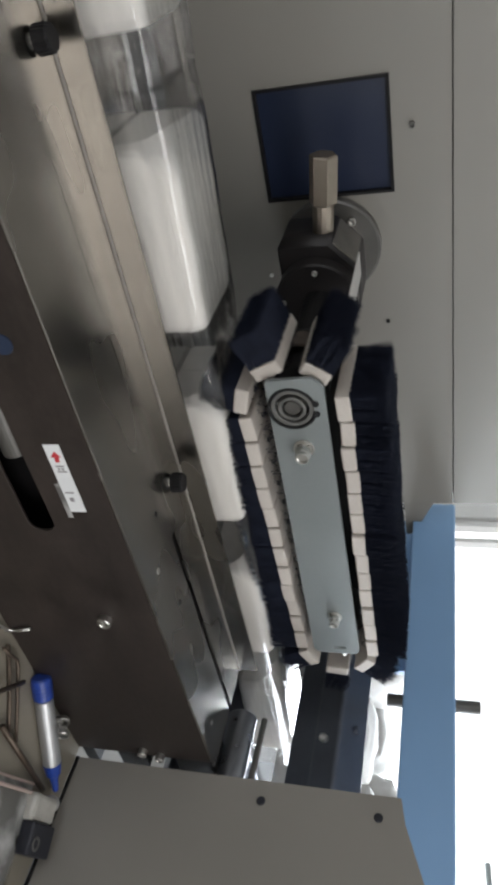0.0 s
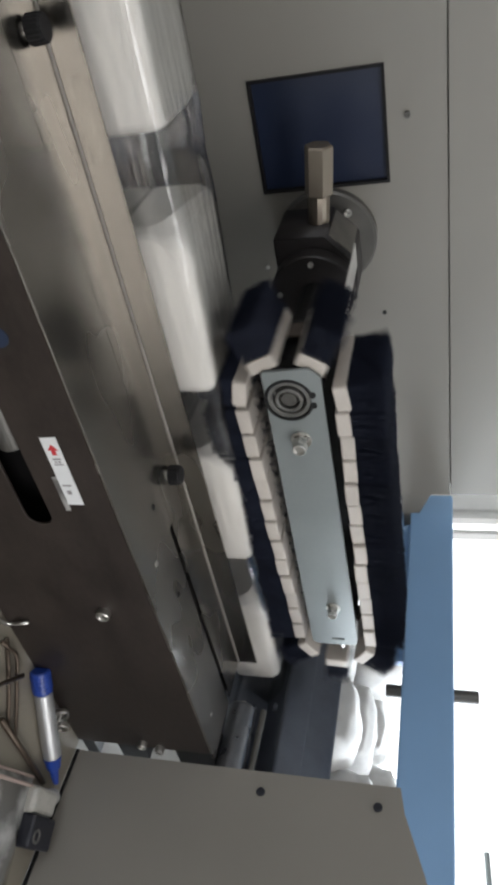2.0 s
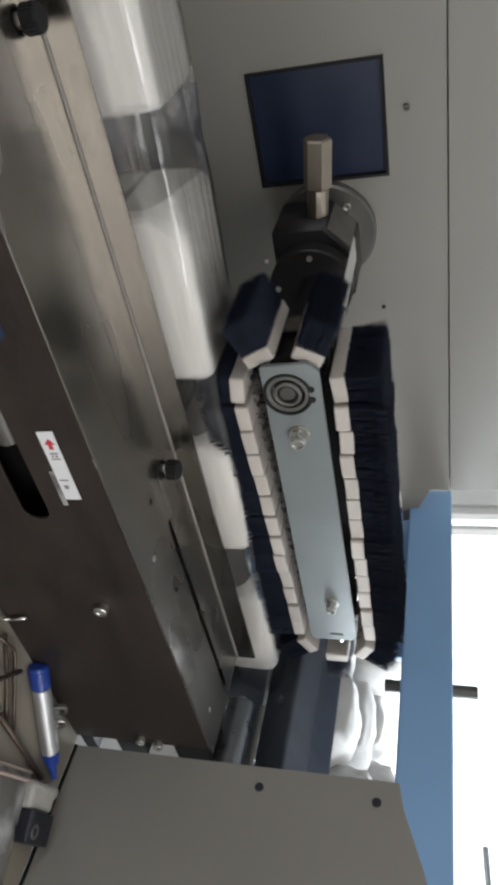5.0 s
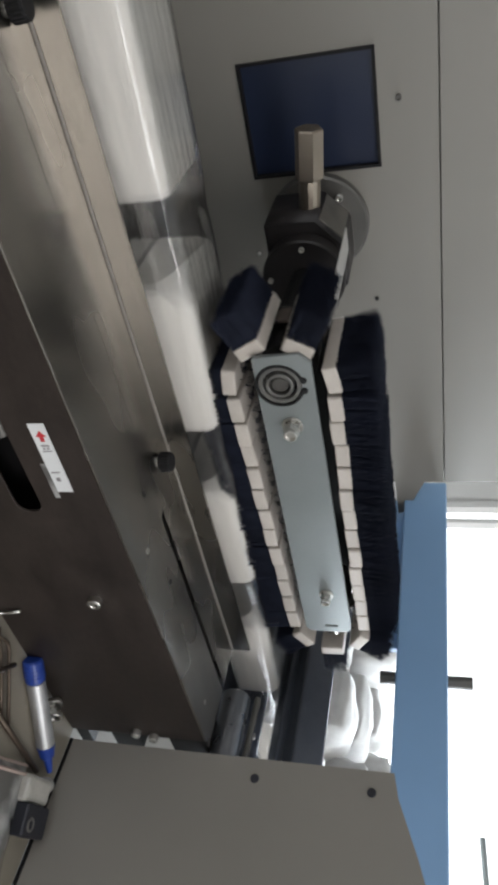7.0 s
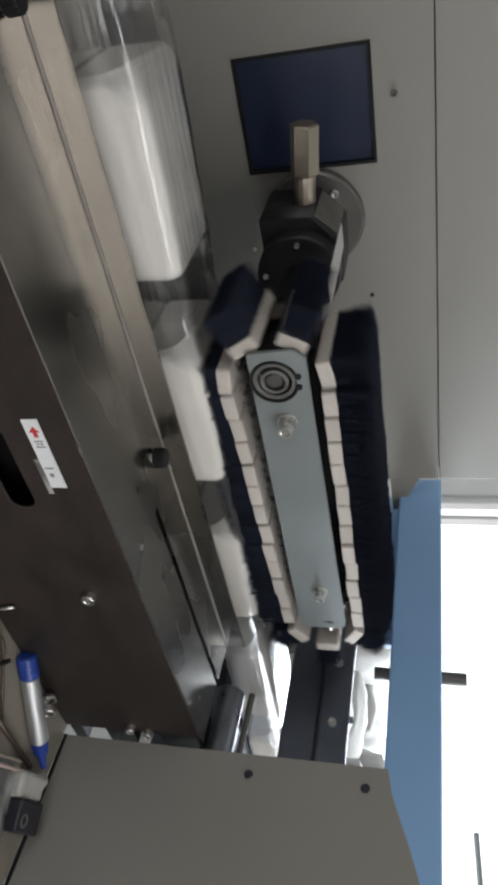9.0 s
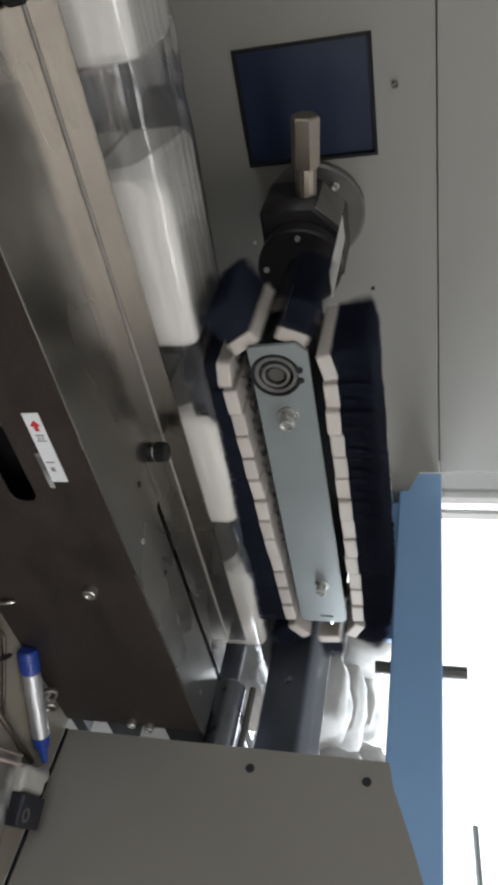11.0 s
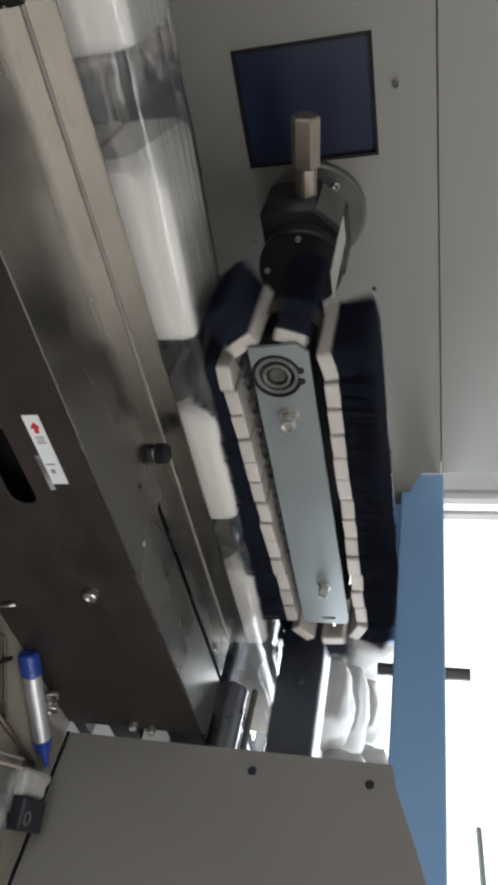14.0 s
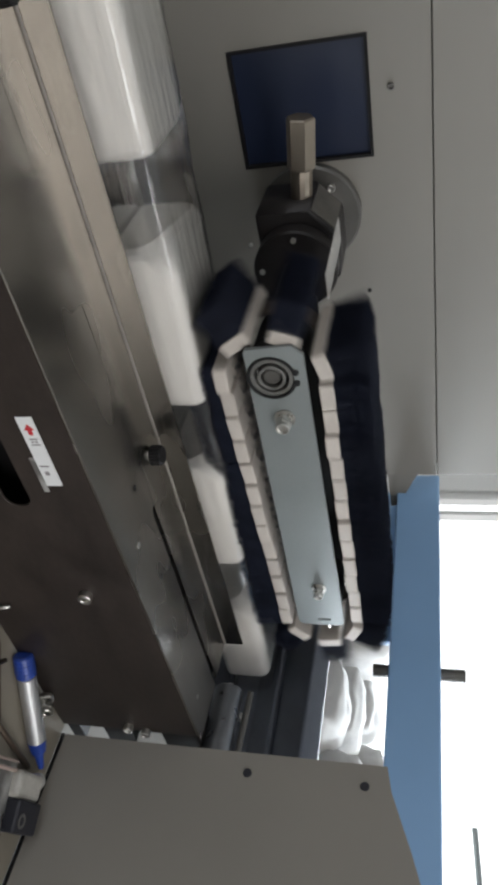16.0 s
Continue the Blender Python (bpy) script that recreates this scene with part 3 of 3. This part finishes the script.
    for x, y in ((0.545, 0.4605), (0.618, 0.480), (0.827, 0.457), (0.494, 0.492)):
        put("cover_screw", rod((x, y, 1.0553), (x, y, 1.0563), 0.0034, 14, bev=0.0004), M_BOLT if x in (0.545, 0.827) else M_BLACK)
    put("inner_shaft", rod((0.20, 0.452, 0.968), (0.372, 0.447, 0.9665), 0.0125, 24, bev=0.001), M_FLANGE)
    # black sheet put behind the front slot so that its inside reads shaded
    put("slot_shade_plate", box(-0.2, 0.75, 0.475, 0.480, 0.865, 1.045), M_RUBBER)
    st = put("sticker", box(0.350, 0.430, 0.4288, 0.4296, 1.009, 1.0245), M_PAPER, front, "white paper sticker with a red arrow")
    ar = bmesh.new()
    y = 0.4284
    zc = 1.0175
    vs = [ar.verts.new((x, yy, z)) for yy in (y, y + 0.0005) for x, z in ((0.3575, zc), (0.3640, zc + 0.005), (0.3640, zc + 0.002), (0.3695, zc + 0.002), (0.3695, zc - 0.002), (0.3640, zc - 0.002), (0.3640, zc - 0.005))]
    ar.faces.new(vs[:7])
    ar.faces.new(list(reversed(vs[7:])))
    for i in range(7):
        ar.faces.new((vs[i], vs[7 + i], vs[7 + (i + 1) % 7], vs[(i + 1) % 7]))
    put("arrow", ar, M_RED, st, "red printed arrow")
    for x0, x1, z0, z1 in ((0.3735, 0.3750, 1.0135, 1.0215), (0.3765, 0.3785, 1.0145, 1.0165), (0.3765, 0.3785, 1.0180, 1.0205), (0.3800, 0.3812, 1.0130, 1.0220)):
        put("print_bar", box(x0, x1, 0.4284, 0.4289, z0, z1), M_GREY, st)
    put("print_bar", box(0.405, 0.4065, 0.4284, 0.4289, 1.0115, 1.0200), M_GREY, st)
    put("print_bar", box(0.412, 0.4165, 0.4284, 0.4289, 1.0135, 1.0175), M_GREY, st)
    put("tape", box(0.396, 0.438, 0.4291, 0.4296, 1.0035, 1.0086), M_BAGFILM, front, "clear tape scrap")
    put("round_sticker", rod((0.250, 0.4299, 1.0115), (0.250, 0.4292, 1.0115), 0.0095, 28), M_DISC, front, "round dark blue sticker")
    knob(0.0655, 0.548)
    knob(0.496, 0.5440)


bed()


# ---- outfeed: roller, bars, sealing rotors ----
SEAL_X, SEAL_TOP, SEAL_LOW = 1.04, 1.147, 1.003
PACK_PITCH, PACK_SPEED = 0.265, 0.1737
ROTORS = []


def sealing_rotor(z, flip):
    c = thing("sealing_rotor", "dark rotary sealing bar with a single bolted jaw", "sealing jaw", (SEAL_X, 0.70, z), "sealing jaws")
    part("shaft", rod((0, -0.36, 0), (0, 0.27, 0), 0.022, 28, bev=0.002), M_DARK, c)
    part("carrier", box(-0.024, 0.024, -0.30, 0.22, -0.026, 0.026, bev=0.004), M_DARK, c, "dark steel carrier bar")
    j = part("jaw", box(-0.034, 0.034, -0.29, 0.16, 0.0265, 0.0715, bev=0.004), M_DARK, c, "dark sealing jaw")
    for i in range(5):
        y = -0.26 + 0.1 * i
        b = bmesh.new()
        socket_screw(b, (-0.034, y, 0.047), (-1, 0, 0), 0.006, 0.007)
        part("screw", b, M_BOLT, j)
    for i in range(4):
        part("spring_pin", rod((0.004, -0.27 + 0.14 * i, 0.066), (0.004, -0.27 + 0.14 * i, 0.078), 0.006, 12, bev=0.001), M_DARK, j)
    ROTORS.append((c, flip))


def base_cabinet():
    b = thing("base_cabinet", "grey painted steel base cabinet under the shelf", "base cabinet", (0, 0.40, 0))
    part("body", box(-3.1, 0.84, -0.33, 0.33, 0.06, 0.84, bev=0.004), M_WALL, b)
    part("plinth", box(-3.05, 0.80, -0.30, 0.30, 0.0, 0.06), M_BLACK, b)


base_cabinet()


def collecting_crate():
    c = thing("collecting_crate", "white plastic collecting crate on the floor", "crate", (1.56, 0.65, 0))
    part("bottom", box(-0.30, 0.30, -0.15, 0.15, 0.0, 0.012), M_SACK, c)
    for n, a in (("side_wall", (-0.30, 0.30, -0.15, -0.143)), ("side_wall", (-0.30, 0.30, 0.143, 0.15)), ("end_wall", (-0.30, -0.293, -0.143, 0.143)), ("end_wall", (0.293, 0.30, -0.143, 0.143))):
        part(n, box(*a, 0.012, 0.30, bev=0.002), M_SACK, c)


collecting_crate()


def outfeed_conveyor():
    c = thing("outfeed_conveyor", "short dark belt conveyor after the sealing jaws", "conveyor", (1.24, 0.65, 0))
    part("belt", box(-0.105, 0.085, -0.062, 0.062, 0.995, 1.0253, bev=0.012, seg=4), M_RUBBER, c, "black rubber belt")
    for y in (-0.070, 0.063):
        part("side_rail", box(-0.11, 0.09, y, y + 0.007, 0.985, 1.022, bev=0.001), M_DARK, c)
    part("column", box(-0.08, -0.04, -0.03, 0.03, 0.0, 0.994), M_DARK, c)
    part("base_plate", box(-0.10, 0.0, -0.10, 0.10, 0.0, 0.012), M_DARK, c)


outfeed_conveyor()


def outfeed():
    sealing_rotor(SEAL_TOP, 1)
    sealing_rotor(SEAL_LOW, -1)
    f = thing("sealing_unit", "dark steel bearing frame of the sealing unit", "machine frame", (SEAL_X, 0.99, 0.86))
    part("end_plate", box(-0.07, 0.07, -0.012, 0.008, -0.2995, 0.40, bev=0.003), M_DARK, f)
    part("end_plate", box(-0.07, 0.07, -0.665, -0.650, -0.2995, 0.36, bev=0.003), M_DARK, f)
    part("foot", box(-0.10, 0.10, -0.67, 0.010, -0.32, -0.30, bev=0.003), M_DARK, f)
    part("pillar", box(-0.05, 0.05, -0.65, -0.57, -0.86, -0.3205), M_DARK, f)
    r = thing("outfeed_roller", "satin steel roller at the end of the bed", "roller", (0.925, 0.40, 1.064))
    part("barrel", rod((0, 0.0, 0), (0, 0.126, 0), 0.0205, 36, bev=0.002), M_ROLL, r)
    part("axle", rod((0, -0.03, 0), (0, 0.134, 0), 0.006, 14), M_BOLT, r)
    part("bracket", box(-0.012, 0.012, -0.012, -0.004, -0.205, 0.014, bev=0.001), M_DARK, r)
    g = thing("guide_rod", "thin blackened steel guide rod", "rod", (0.93, 0.40, 1.092))
    part("bar", rod((0, 0, 0), (0, 0.128, 0.002), 0.0045, 16, bev=0.001), M_FLANGE, g)
    part("clamp", box(-0.010, 0.010, 0.0, 0.02, -0.235, 0.010, bev=0.002), M_DARK, g)
    k = thing("adjuster_bracket", "dark steel bracket with a bright hex nut", "bracket", (0.95, 0.47, 1.02))
    part("arm", box(-0.008, 0.030, -0.02, 0.05, -0.015, 0.022, bev=0.002), M_DARK, k)
    part("nut", ring((-0.008, 0.012, 0.040), (-1, 0, 0), 0.0045, 0.0095, 0.008, 6), M_BOLT, k, "bright hex nut")
    part("stud", rod((0.02, 0.012, 0.040), (-0.008, 0.012, 0.040), 0.0045, 14), M_FLANGE, k)
    part("post", box(0.010, 0.026, 0.052, 0.068, -0.30, 0.010, bev=0.001), M_DARK, k)
    part("stem", box(0.010, 0.026, 0.0505, 0.0517, -0.012, 0.010), M_DARK, k)
    part("lug", box(0.0, 0.020, 0.0, 0.024, 0.0225, 0.054, bev=0.002), M_DARK, k)
    s = thing("side_bracket", "dark steel bracket with two socket screws beside the bed", "bracket", (0.879, 0.445, 0.93))
    part("plate", box(-0.001, 0.040, -0.0105, 0.03, -0.015, 0.024, bev=0.001), M_BLACK, s)
    part("plate", box(-0.001, 0.040, -0.0105, 0.03, 0.068, 0.120, bev=0.001), M_BLACK, s)
    part("plate", box(-0.001, 0.040, -0.0105, 0.03, -0.068, -0.050, bev=0.001), M_BLACK, s)


outfeed()


def side_cover():
    """Grey cover plate that stands across the end of the shelf."""
    c = thing("side_cover", "light grey painted steel cover plate with two black screws", "cover plate", (0.886, 0.42, 0.86))
    sl = sheet([(-0.46, 0.0), (0.0, 0.0), (0.0, 0.431), (-0.03, 0.437), (-0.093, 0.461), (-0.30, 0.53), (-0.46, 0.58)], [], 0.004)
    bmesh.ops.rotate(sl, verts=sl.verts, cent=(0, 0, 0), matrix=Matrix.Rotation(radians(90), 3, "Z"))
    bmesh.ops.translate(sl, verts=sl.verts, vec=(0.004, 0, 0))
    part("plate", sl, M_PANEL, c)
    for y, z in ((-0.026, 0.263), (-0.027, 0.406)):
        part("screw", rod((0, y, z), (-0.003, y, z), 0.0055, 16, bev=0.001), M_CASE, c, "black button screw")
    part("joint", box(-0.002, -0.0005, -0.46, 0.0, 0.0005, 0.005), M_RUBBER, c, "dark joint strip")


side_cover()


def frame_beam():
    b = thing("frame_beam", "backlit steel frame beam with blue lens haze in its colour", "beam", (1.0, 0.30, 1.277))
    part("beam", box(0, 0.06, -0.05, 0.75, 0, 0.0765, bev=0.003), M_HAZEBLUE, b)
    # flange added to fill the dark strip between bristles and beam
    part("flange", box(0.048, 0.0598, 0.405, 0.7495, -0.021, -0.0005, bev=0.001), M_HAZEBLUE, b)
    part("cross_rod", rod((0.03, 0.339, -0.025), (0.03, 0.339, 0.113), 0.010, 20, bev=0.001), M_FLANGE, b, "dark grey cross rod")
    part("post", box(0.0, 0.06, -0.10, -0.05, -1.277, 0.0765, bev=0.003), M_HAZEBLUE, b)


frame_beam()


# ---- white sacks beyond the machine ----
def sack(x, y, z, sx, sy, sz, seed):
    bm = bmesh.new()
    bmesh.ops.create_icosphere(bm, subdivisions=4, radius=1)
    for v in bm.verts:
        p = v.co.copy()
        k = max(abs(p.x), abs(p.y), abs(p.z))
        p = p * (0.55 + 0.45 / k)
        n1 = noise.noise(p * 1.3 + Vector((seed, 0, 0))) * 0.13 + noise.noise(p * 4 + Vector((0, seed, 0))) * 0.05
        p = p * (1 + n1)
        v.co = Vector((p.x * sx, p.y * sy, max(p.z, -0.93) * sz))
    s = thing("white_sack", "crumpled white plastic sack on the packing table", "sack", (x, y, z + sz * 0.93), "white sacks")
    part("bag", bm, M_SACK, s, smooth=True)


def packing_table():
    t = thing("packing_table", "white topped packing table by the window", "table", (1.95, 1.25, 0))
    part("tabletop", box(0.0, 0.95, -0.75, 0.95, 0.76, 0.80, bev=0.004), M_SACK, t)
    for x in (0.04, 0.86):
        for y in (-0.70, 0.88):
            part("leg", box(x, x + 0.05, y, y + 0.05, 0, 0.76, bev=0.003), M_ZINC, t)
    for x, y, sx, sy, sz, seed in ((2.12, 0.92, 0.13, 0.14, 0.11, 1.0), (2.16, 1.22, 0.14, 0.13, 0.14, 5.0), (2.42, 1.02, 0.14, 0.15, 0.17, 9.0), (2.46, 1.36, 0.14, 0.15, 0.15, 13.0),
                                   (2.20, 1.55, 0.15, 0.16, 0.12, 17.0), (2.50, 1.70, 0.15, 0.15, 0.19, 21.0), (2.70, 1.20, 0.12, 0.14, 0.20, 25.0), (2.72, 1.52, 0.12, 0.15, 0.17, 29.0)):
        sack(x, y, 0.80, sx, sy, sz, seed)


packing_table()


# ---- shelf and the small things on it ----
def shelf():
    s = tagged(part("shelf", box(-3.2, 0.8855, -0.02, 0.76, 0.84, 0.86, bev=0.002), M_BEIGE), "cream painted steel shelf with scattered tools", "shelf", kind="structure")


shelf()


def marker_pen():
    c = thing("marker_pen", "silver marker pen with blue cap and blue tip", "marker pen", (0.708, 0.4255, 0.8715))
    d = Vector((0.140, -0.069, 0)).normalized()
    f = lambda k: d * k
    cap = part("cap", rod(f(0), f(0.030), 0.0120, 24, bev=0.002), M_MARKB, c, "blue ribbed cap")
    for k in range(4):
        part("rib", ring(f(0.006 + 0.005 * k), d, 0.0118, 0.0126, 0.0025, 24, bev=0.0004), M_MARKB, cap)
    part("barrel", rod(f(0.030), f(0.118), 0.0112, 24, bev=0.001), M_ALU, c, "silver barrel")
    part("collar", rod(f(0.118), f(0.134), 0.0112, 24, r2=0.009, bev=0.001), M_MARKB, c, "blue collar")
    part("nib", rod(f(0.134), f(0.157), 0.006, 16, r2=0.0035, bev=0.001), M_MARKB, c, "blue nib")


marker_pen()


def loose_parts():
    for x, y, tilt in ((0.790, 0.412, 25), (0.806, 0.408, 78), (0.815, 0.416, 10), (0.797, 0.419, 60)):
        bm = ring((0, 0, -0.003), (0, 0, 1), 0.0055, 0.0095, 0.006, 6 if tilt < 40 else 20)
        ob = part("hex_nut", bm, M_BOLT)
        ob.matrix_basis = pose(x, y, 0.860 + 0.0035 + 0.0085 * abs(math.sin(radians(tilt))), tilt, 0, x * 900)
        tagged(ob, "small steel nut lying on the shelf", "nut", "loose nuts")
    z = 0.8635
    for pts, r, m, lab in (
        ([(0.585, 0.410, z), (0.600, 0.4185, z), (0.614, 0.4235, z), (0.6185, 0.4250, z + 0.003), (0.6170, 0.4258, z + 0.014), (0.6140, 0.4262, z + 0.030)], 0.0020, M_BOLT, "bright bent hex key leaning on the front panel"),
        ([(0.632, 0.416, z), (0.660, 0.397, z), (0.690, 0.373, z), (0.714, 0.350, z)], 0.0026, M_BROWN, "brown straight hex key on the shelf"),
        ([(0.622, 0.404, z + 0.004), (0.640, 0.408, z + 0.004), (0.655, 0.412, z + 0.004), (0.664, 0.408, z + 0.004), (0.700, 0.376, z + 0.004), (0.728, 0.352, z + 0.003)], 0.0024, M_BROWN, "brown bent hex key on the shelf"),
        ([(0.600, 0.318, z + 0.004), (0.640, 0.358, z + 0.008), (0.684, 0.402, z + 0.006)], 0.0030, M_BROWN, "brown steel rod lying across the hex keys"),
        ([(0.688, 0.348, z + 0.004), (0.760, 0.347, z + 0.004), (0.826, 0.346, z + 0.003)], 0.0036, M_BROWN, "dark straight scriber on the shelf"),
    ):
        tagged(part("hex_key", tube(pts, r), m, smooth=True), lab, "hex key", "loose hex keys")
    # small clear box with a dark block in it
    b = thing("parts_box", "small cloudy plastic box with a dark blue block", "parts box", (0.838, 0.290, 0.860))
    b.rotation_euler = (0, 0, radians(17))
    part("block", box(-0.026, 0.028, -0.015, 0.020, 0.0, 0.026, bev=0.003), M_CASE, b, "dark blue-black block")
    part("lid", box(-0.030, 0.026, 0.0205, 0.050, 0.0, 0.022, bev=0.005), M_CLEAR, b, "cloudy plastic lid")
    part("spout", rod((0.012, 0.040, 0.011), (0.034, 0.046, 0.011), 0.010, 20, bev=0.003), M_SACK, b, "whitish rounded spout")
    part("insert", box(-0.022, -0.006, 0.024, 0.040, 0.003, 0.016, bev=0.002), M_GREY, b)
    part("button", ring((-0.012, -0.002, 0.026), (0, 0, 1), 0.005, 0.008, 0.001, 20, bev=0.0003), M_RACE, b)
    # zip bag
    rng = random.Random(8)
    bm = bmesh.new()
    n = 26
    g = []
    for i in range(n):
        row = []
        for j in range(n):
            u, v = i / (n - 1), j / (n - 1)
            p = Vector((u * 4, v * 4, 3.7))
            e = min(u, 1 - u, v, 1 - v)
            h = 0.004 + 0.014 * min(1, e * 6) * (0.7 + 0.5 * noise.noise(p)) + 0.006 * abs(noise.noise(Vector((u * 3 + v * 7, v * 2, 1.3)))) * min(1, e * 9)
            row.append(bm.verts.new((-0.17 + 0.17 * u, -0.19 + 0.19 * v, max(0.002, h))))
        g.append(row)
    for i in range(n - 1):
        for j in range(n - 1):
            bm.faces.new((g[i][j], g[i + 1][j], g[i + 1][j + 1], g[i][j + 1]))
    zb = thing("zip_bag", "crumpled clear zip bag of small parts", "plastic bag", (0.803, 0.343, 0.861))
    zb.rotation_euler = (0, 0, radians(20))
    part("bag", bm, M_BAGFILM, zb, smooth=True)
    part("zip_strip", tube([(-0.17, -0.012, 0.012), (-0.09, -0.011, 0.017), (-0.005, -0.012, 0.010)], 0.0022), M_ZIP, zb, "pinkish zip strip")
    part("zip_strip", tube([(-0.17, -0.002, 0.006), (-0.09, -0.001, 0.010), (-0.001, -0.002, 0.005)], 0.0016), M_ZIP, zb)
    part("contents", box(-0.13, -0.03, -0.15, -0.05, 0.0, 0.010, bev=0.004), M_GREY, zb, "grey parts inside")


loose_parts()

# ---- wrapped tissue packs ----
PACK_FRONT = 0.341
PACK_LEN = 0.183
PACKS = []


def pack_section(w, h0, h1, r, n=6):
    """Rounded section in y and z, the top corners rounder than the bottom ones."""
    pts = []
    for cy, cz, a, rr in ((w - r, h0 + r, -90, r), (w - r * 2.6, h1 - r * 2.6, 0, r * 2.6), (r * 2, h1 - r * 2, 90, r * 2), (r, h0 + r, 180, r)):
        pts += [(cy + rr * math.cos(radians(a + 90 * i / n)), cz + rr * math.sin(radians(a + 90 * i / n))) for i in range(n + 1)]
    return pts


def tissue_pack():
    p = thing("tissue_pack", "white tissue bundle in a clear film tube", "tissue pack", (0, 0.592, 1.058), "wrapped tissue packs")
    sec = pack_section(0.122, 0.0, 0.067, 0.008)
    cy, cz = 0.061, 0.033
    st = []
    m = 44
    for i in range(m + 1):
        u = i / m
        x = -PACK_LEN * (1 - u)
        e = min(u, 1 - u) * PACK_LEN
        k = 1 - 0.10 * max(0, 1 - e / 0.012) ** 2
        k -= 0.05 * max(0, 1 - u * PACK_LEN / 0.008) ** 2
        ring_pts = []
        for y, z in sec:
            wob = noise.noise(Vector((x * 25, y * 60, z * 60))) * 0.0012
            bow = 0.004 * (1 - ((y - cy) / 0.061) ** 2) if i == 0 else 0
            slump = 0.028 * max(0, 1 - u * PACK_LEN / 0.032) ** 1.6 * max(0, 1 - y / 0.085) ** 1.3 * min(1, z / 0.06)
            z -= slump
            ring_pts.append((x - bow * 0.6, cy + (y - cy) * (k + wob * 8), cz + (z - cz) * (k + wob * 5)))
        st.append(ring_pts)
    part("tissue_bundle", loft(st), M_TISSUE, p, "stacked white tissue", smooth=False)
    # film tube, drawn in a little between the bundles
    st = []
    m = 44
    x0, x1 = -0.2242, 0.0410
    for i in range(m + 1):
        x = x0 + (x1 - x0) * i / m
        out = max(0.0, x, -PACK_LEN - x) / 0.0411
        fade = min(1.0, 0.15 + min(x - x0, x1 - x) / 0.016)
        kz = 1.025 - 0.025 * min(1, out * 1.2) ** 1.4
        ky = 1.03 - 0.02 * out
        ring_pts = []
        for y, z in sec:
            q = Vector((x * 16, y * 55, z * 55 + 9))
            wob = (noise.noise(q) * (0.007 + 0.014 * out) + noise.noise(q * 2.3) * 0.006) * fade
            ring_pts.append((x, cy + (y - cy) * (ky + wob), max(0.0003, (0.0015 + z) * (kz + wob))))
        st.append(ring_pts)
    fl = part("film_tube", loft(st, False), M_FILM, p, "clear glossy film", smooth=True)
    return p


def packs():
    first = tissue_pack()
    for k in range(-3, 13):
        ob = first if k == -3 else copy_thing(first, pose(0, 0, 0))
        PACKS.append((ob, PACK_FRONT - PACK_PITCH * k, k + 3))
        ob.matrix_basis = pack_pose(PACK_FRONT - PACK_PITCH * k)


def pack_pose(x, order=0):
    """The packs sink a little where the bed slopes down under the brushes; past the outfeed belt they drop into the crate and lie there."""
    z, back = bed_z(x) + 0.0005, bed_z(x - PACK_LEN) + 0.0005
    if x <= 1.42:
        return pose(x, 0.592, z, 0, math.degrees(math.atan2(back - z, PACK_LEN)), 0)
    q = min(1.0, (x - 1.42) / PACK_SPEED / 0.5)
    rest = 0.013 + 0.069 * (order // 4)
    side = 0.523 if order % 2 == 0 else 0.657
    along = 0.105 if order % 4 < 2 else 0.380
    return pose(1.42 + along * q, 0.592 + (side - 0.592) * q, z + (rest - z) * q * q)


packs()


# ---- what moves ----
def motions():
    times = [i * 0.1 for i in range(161)]
    fine = [i * 0.05 for i in range(321)]
    for i, ob in enumerate(BLOCKS):
        walk(ob, [(t, block_pose(i, t)) for t in fine])
    for ob, x, order in PACKS:
        walk(ob, [(t, pack_pose(x + PACK_SPEED * t, order)) for t in times])
    turn = 360.0 * PACK_SPEED / PACK_PITCH
    for ob, flip in ROTORS:
        z = SEAL_TOP if flip > 0 else SEAL_LOW
        base = 180.0 if flip > 0 else 0.0
        walk(ob, [(t, pose(SEAL_X, 0.70, z, 0, base - flip * turn * (t - 0.64), 0)) for t in times])


motions()
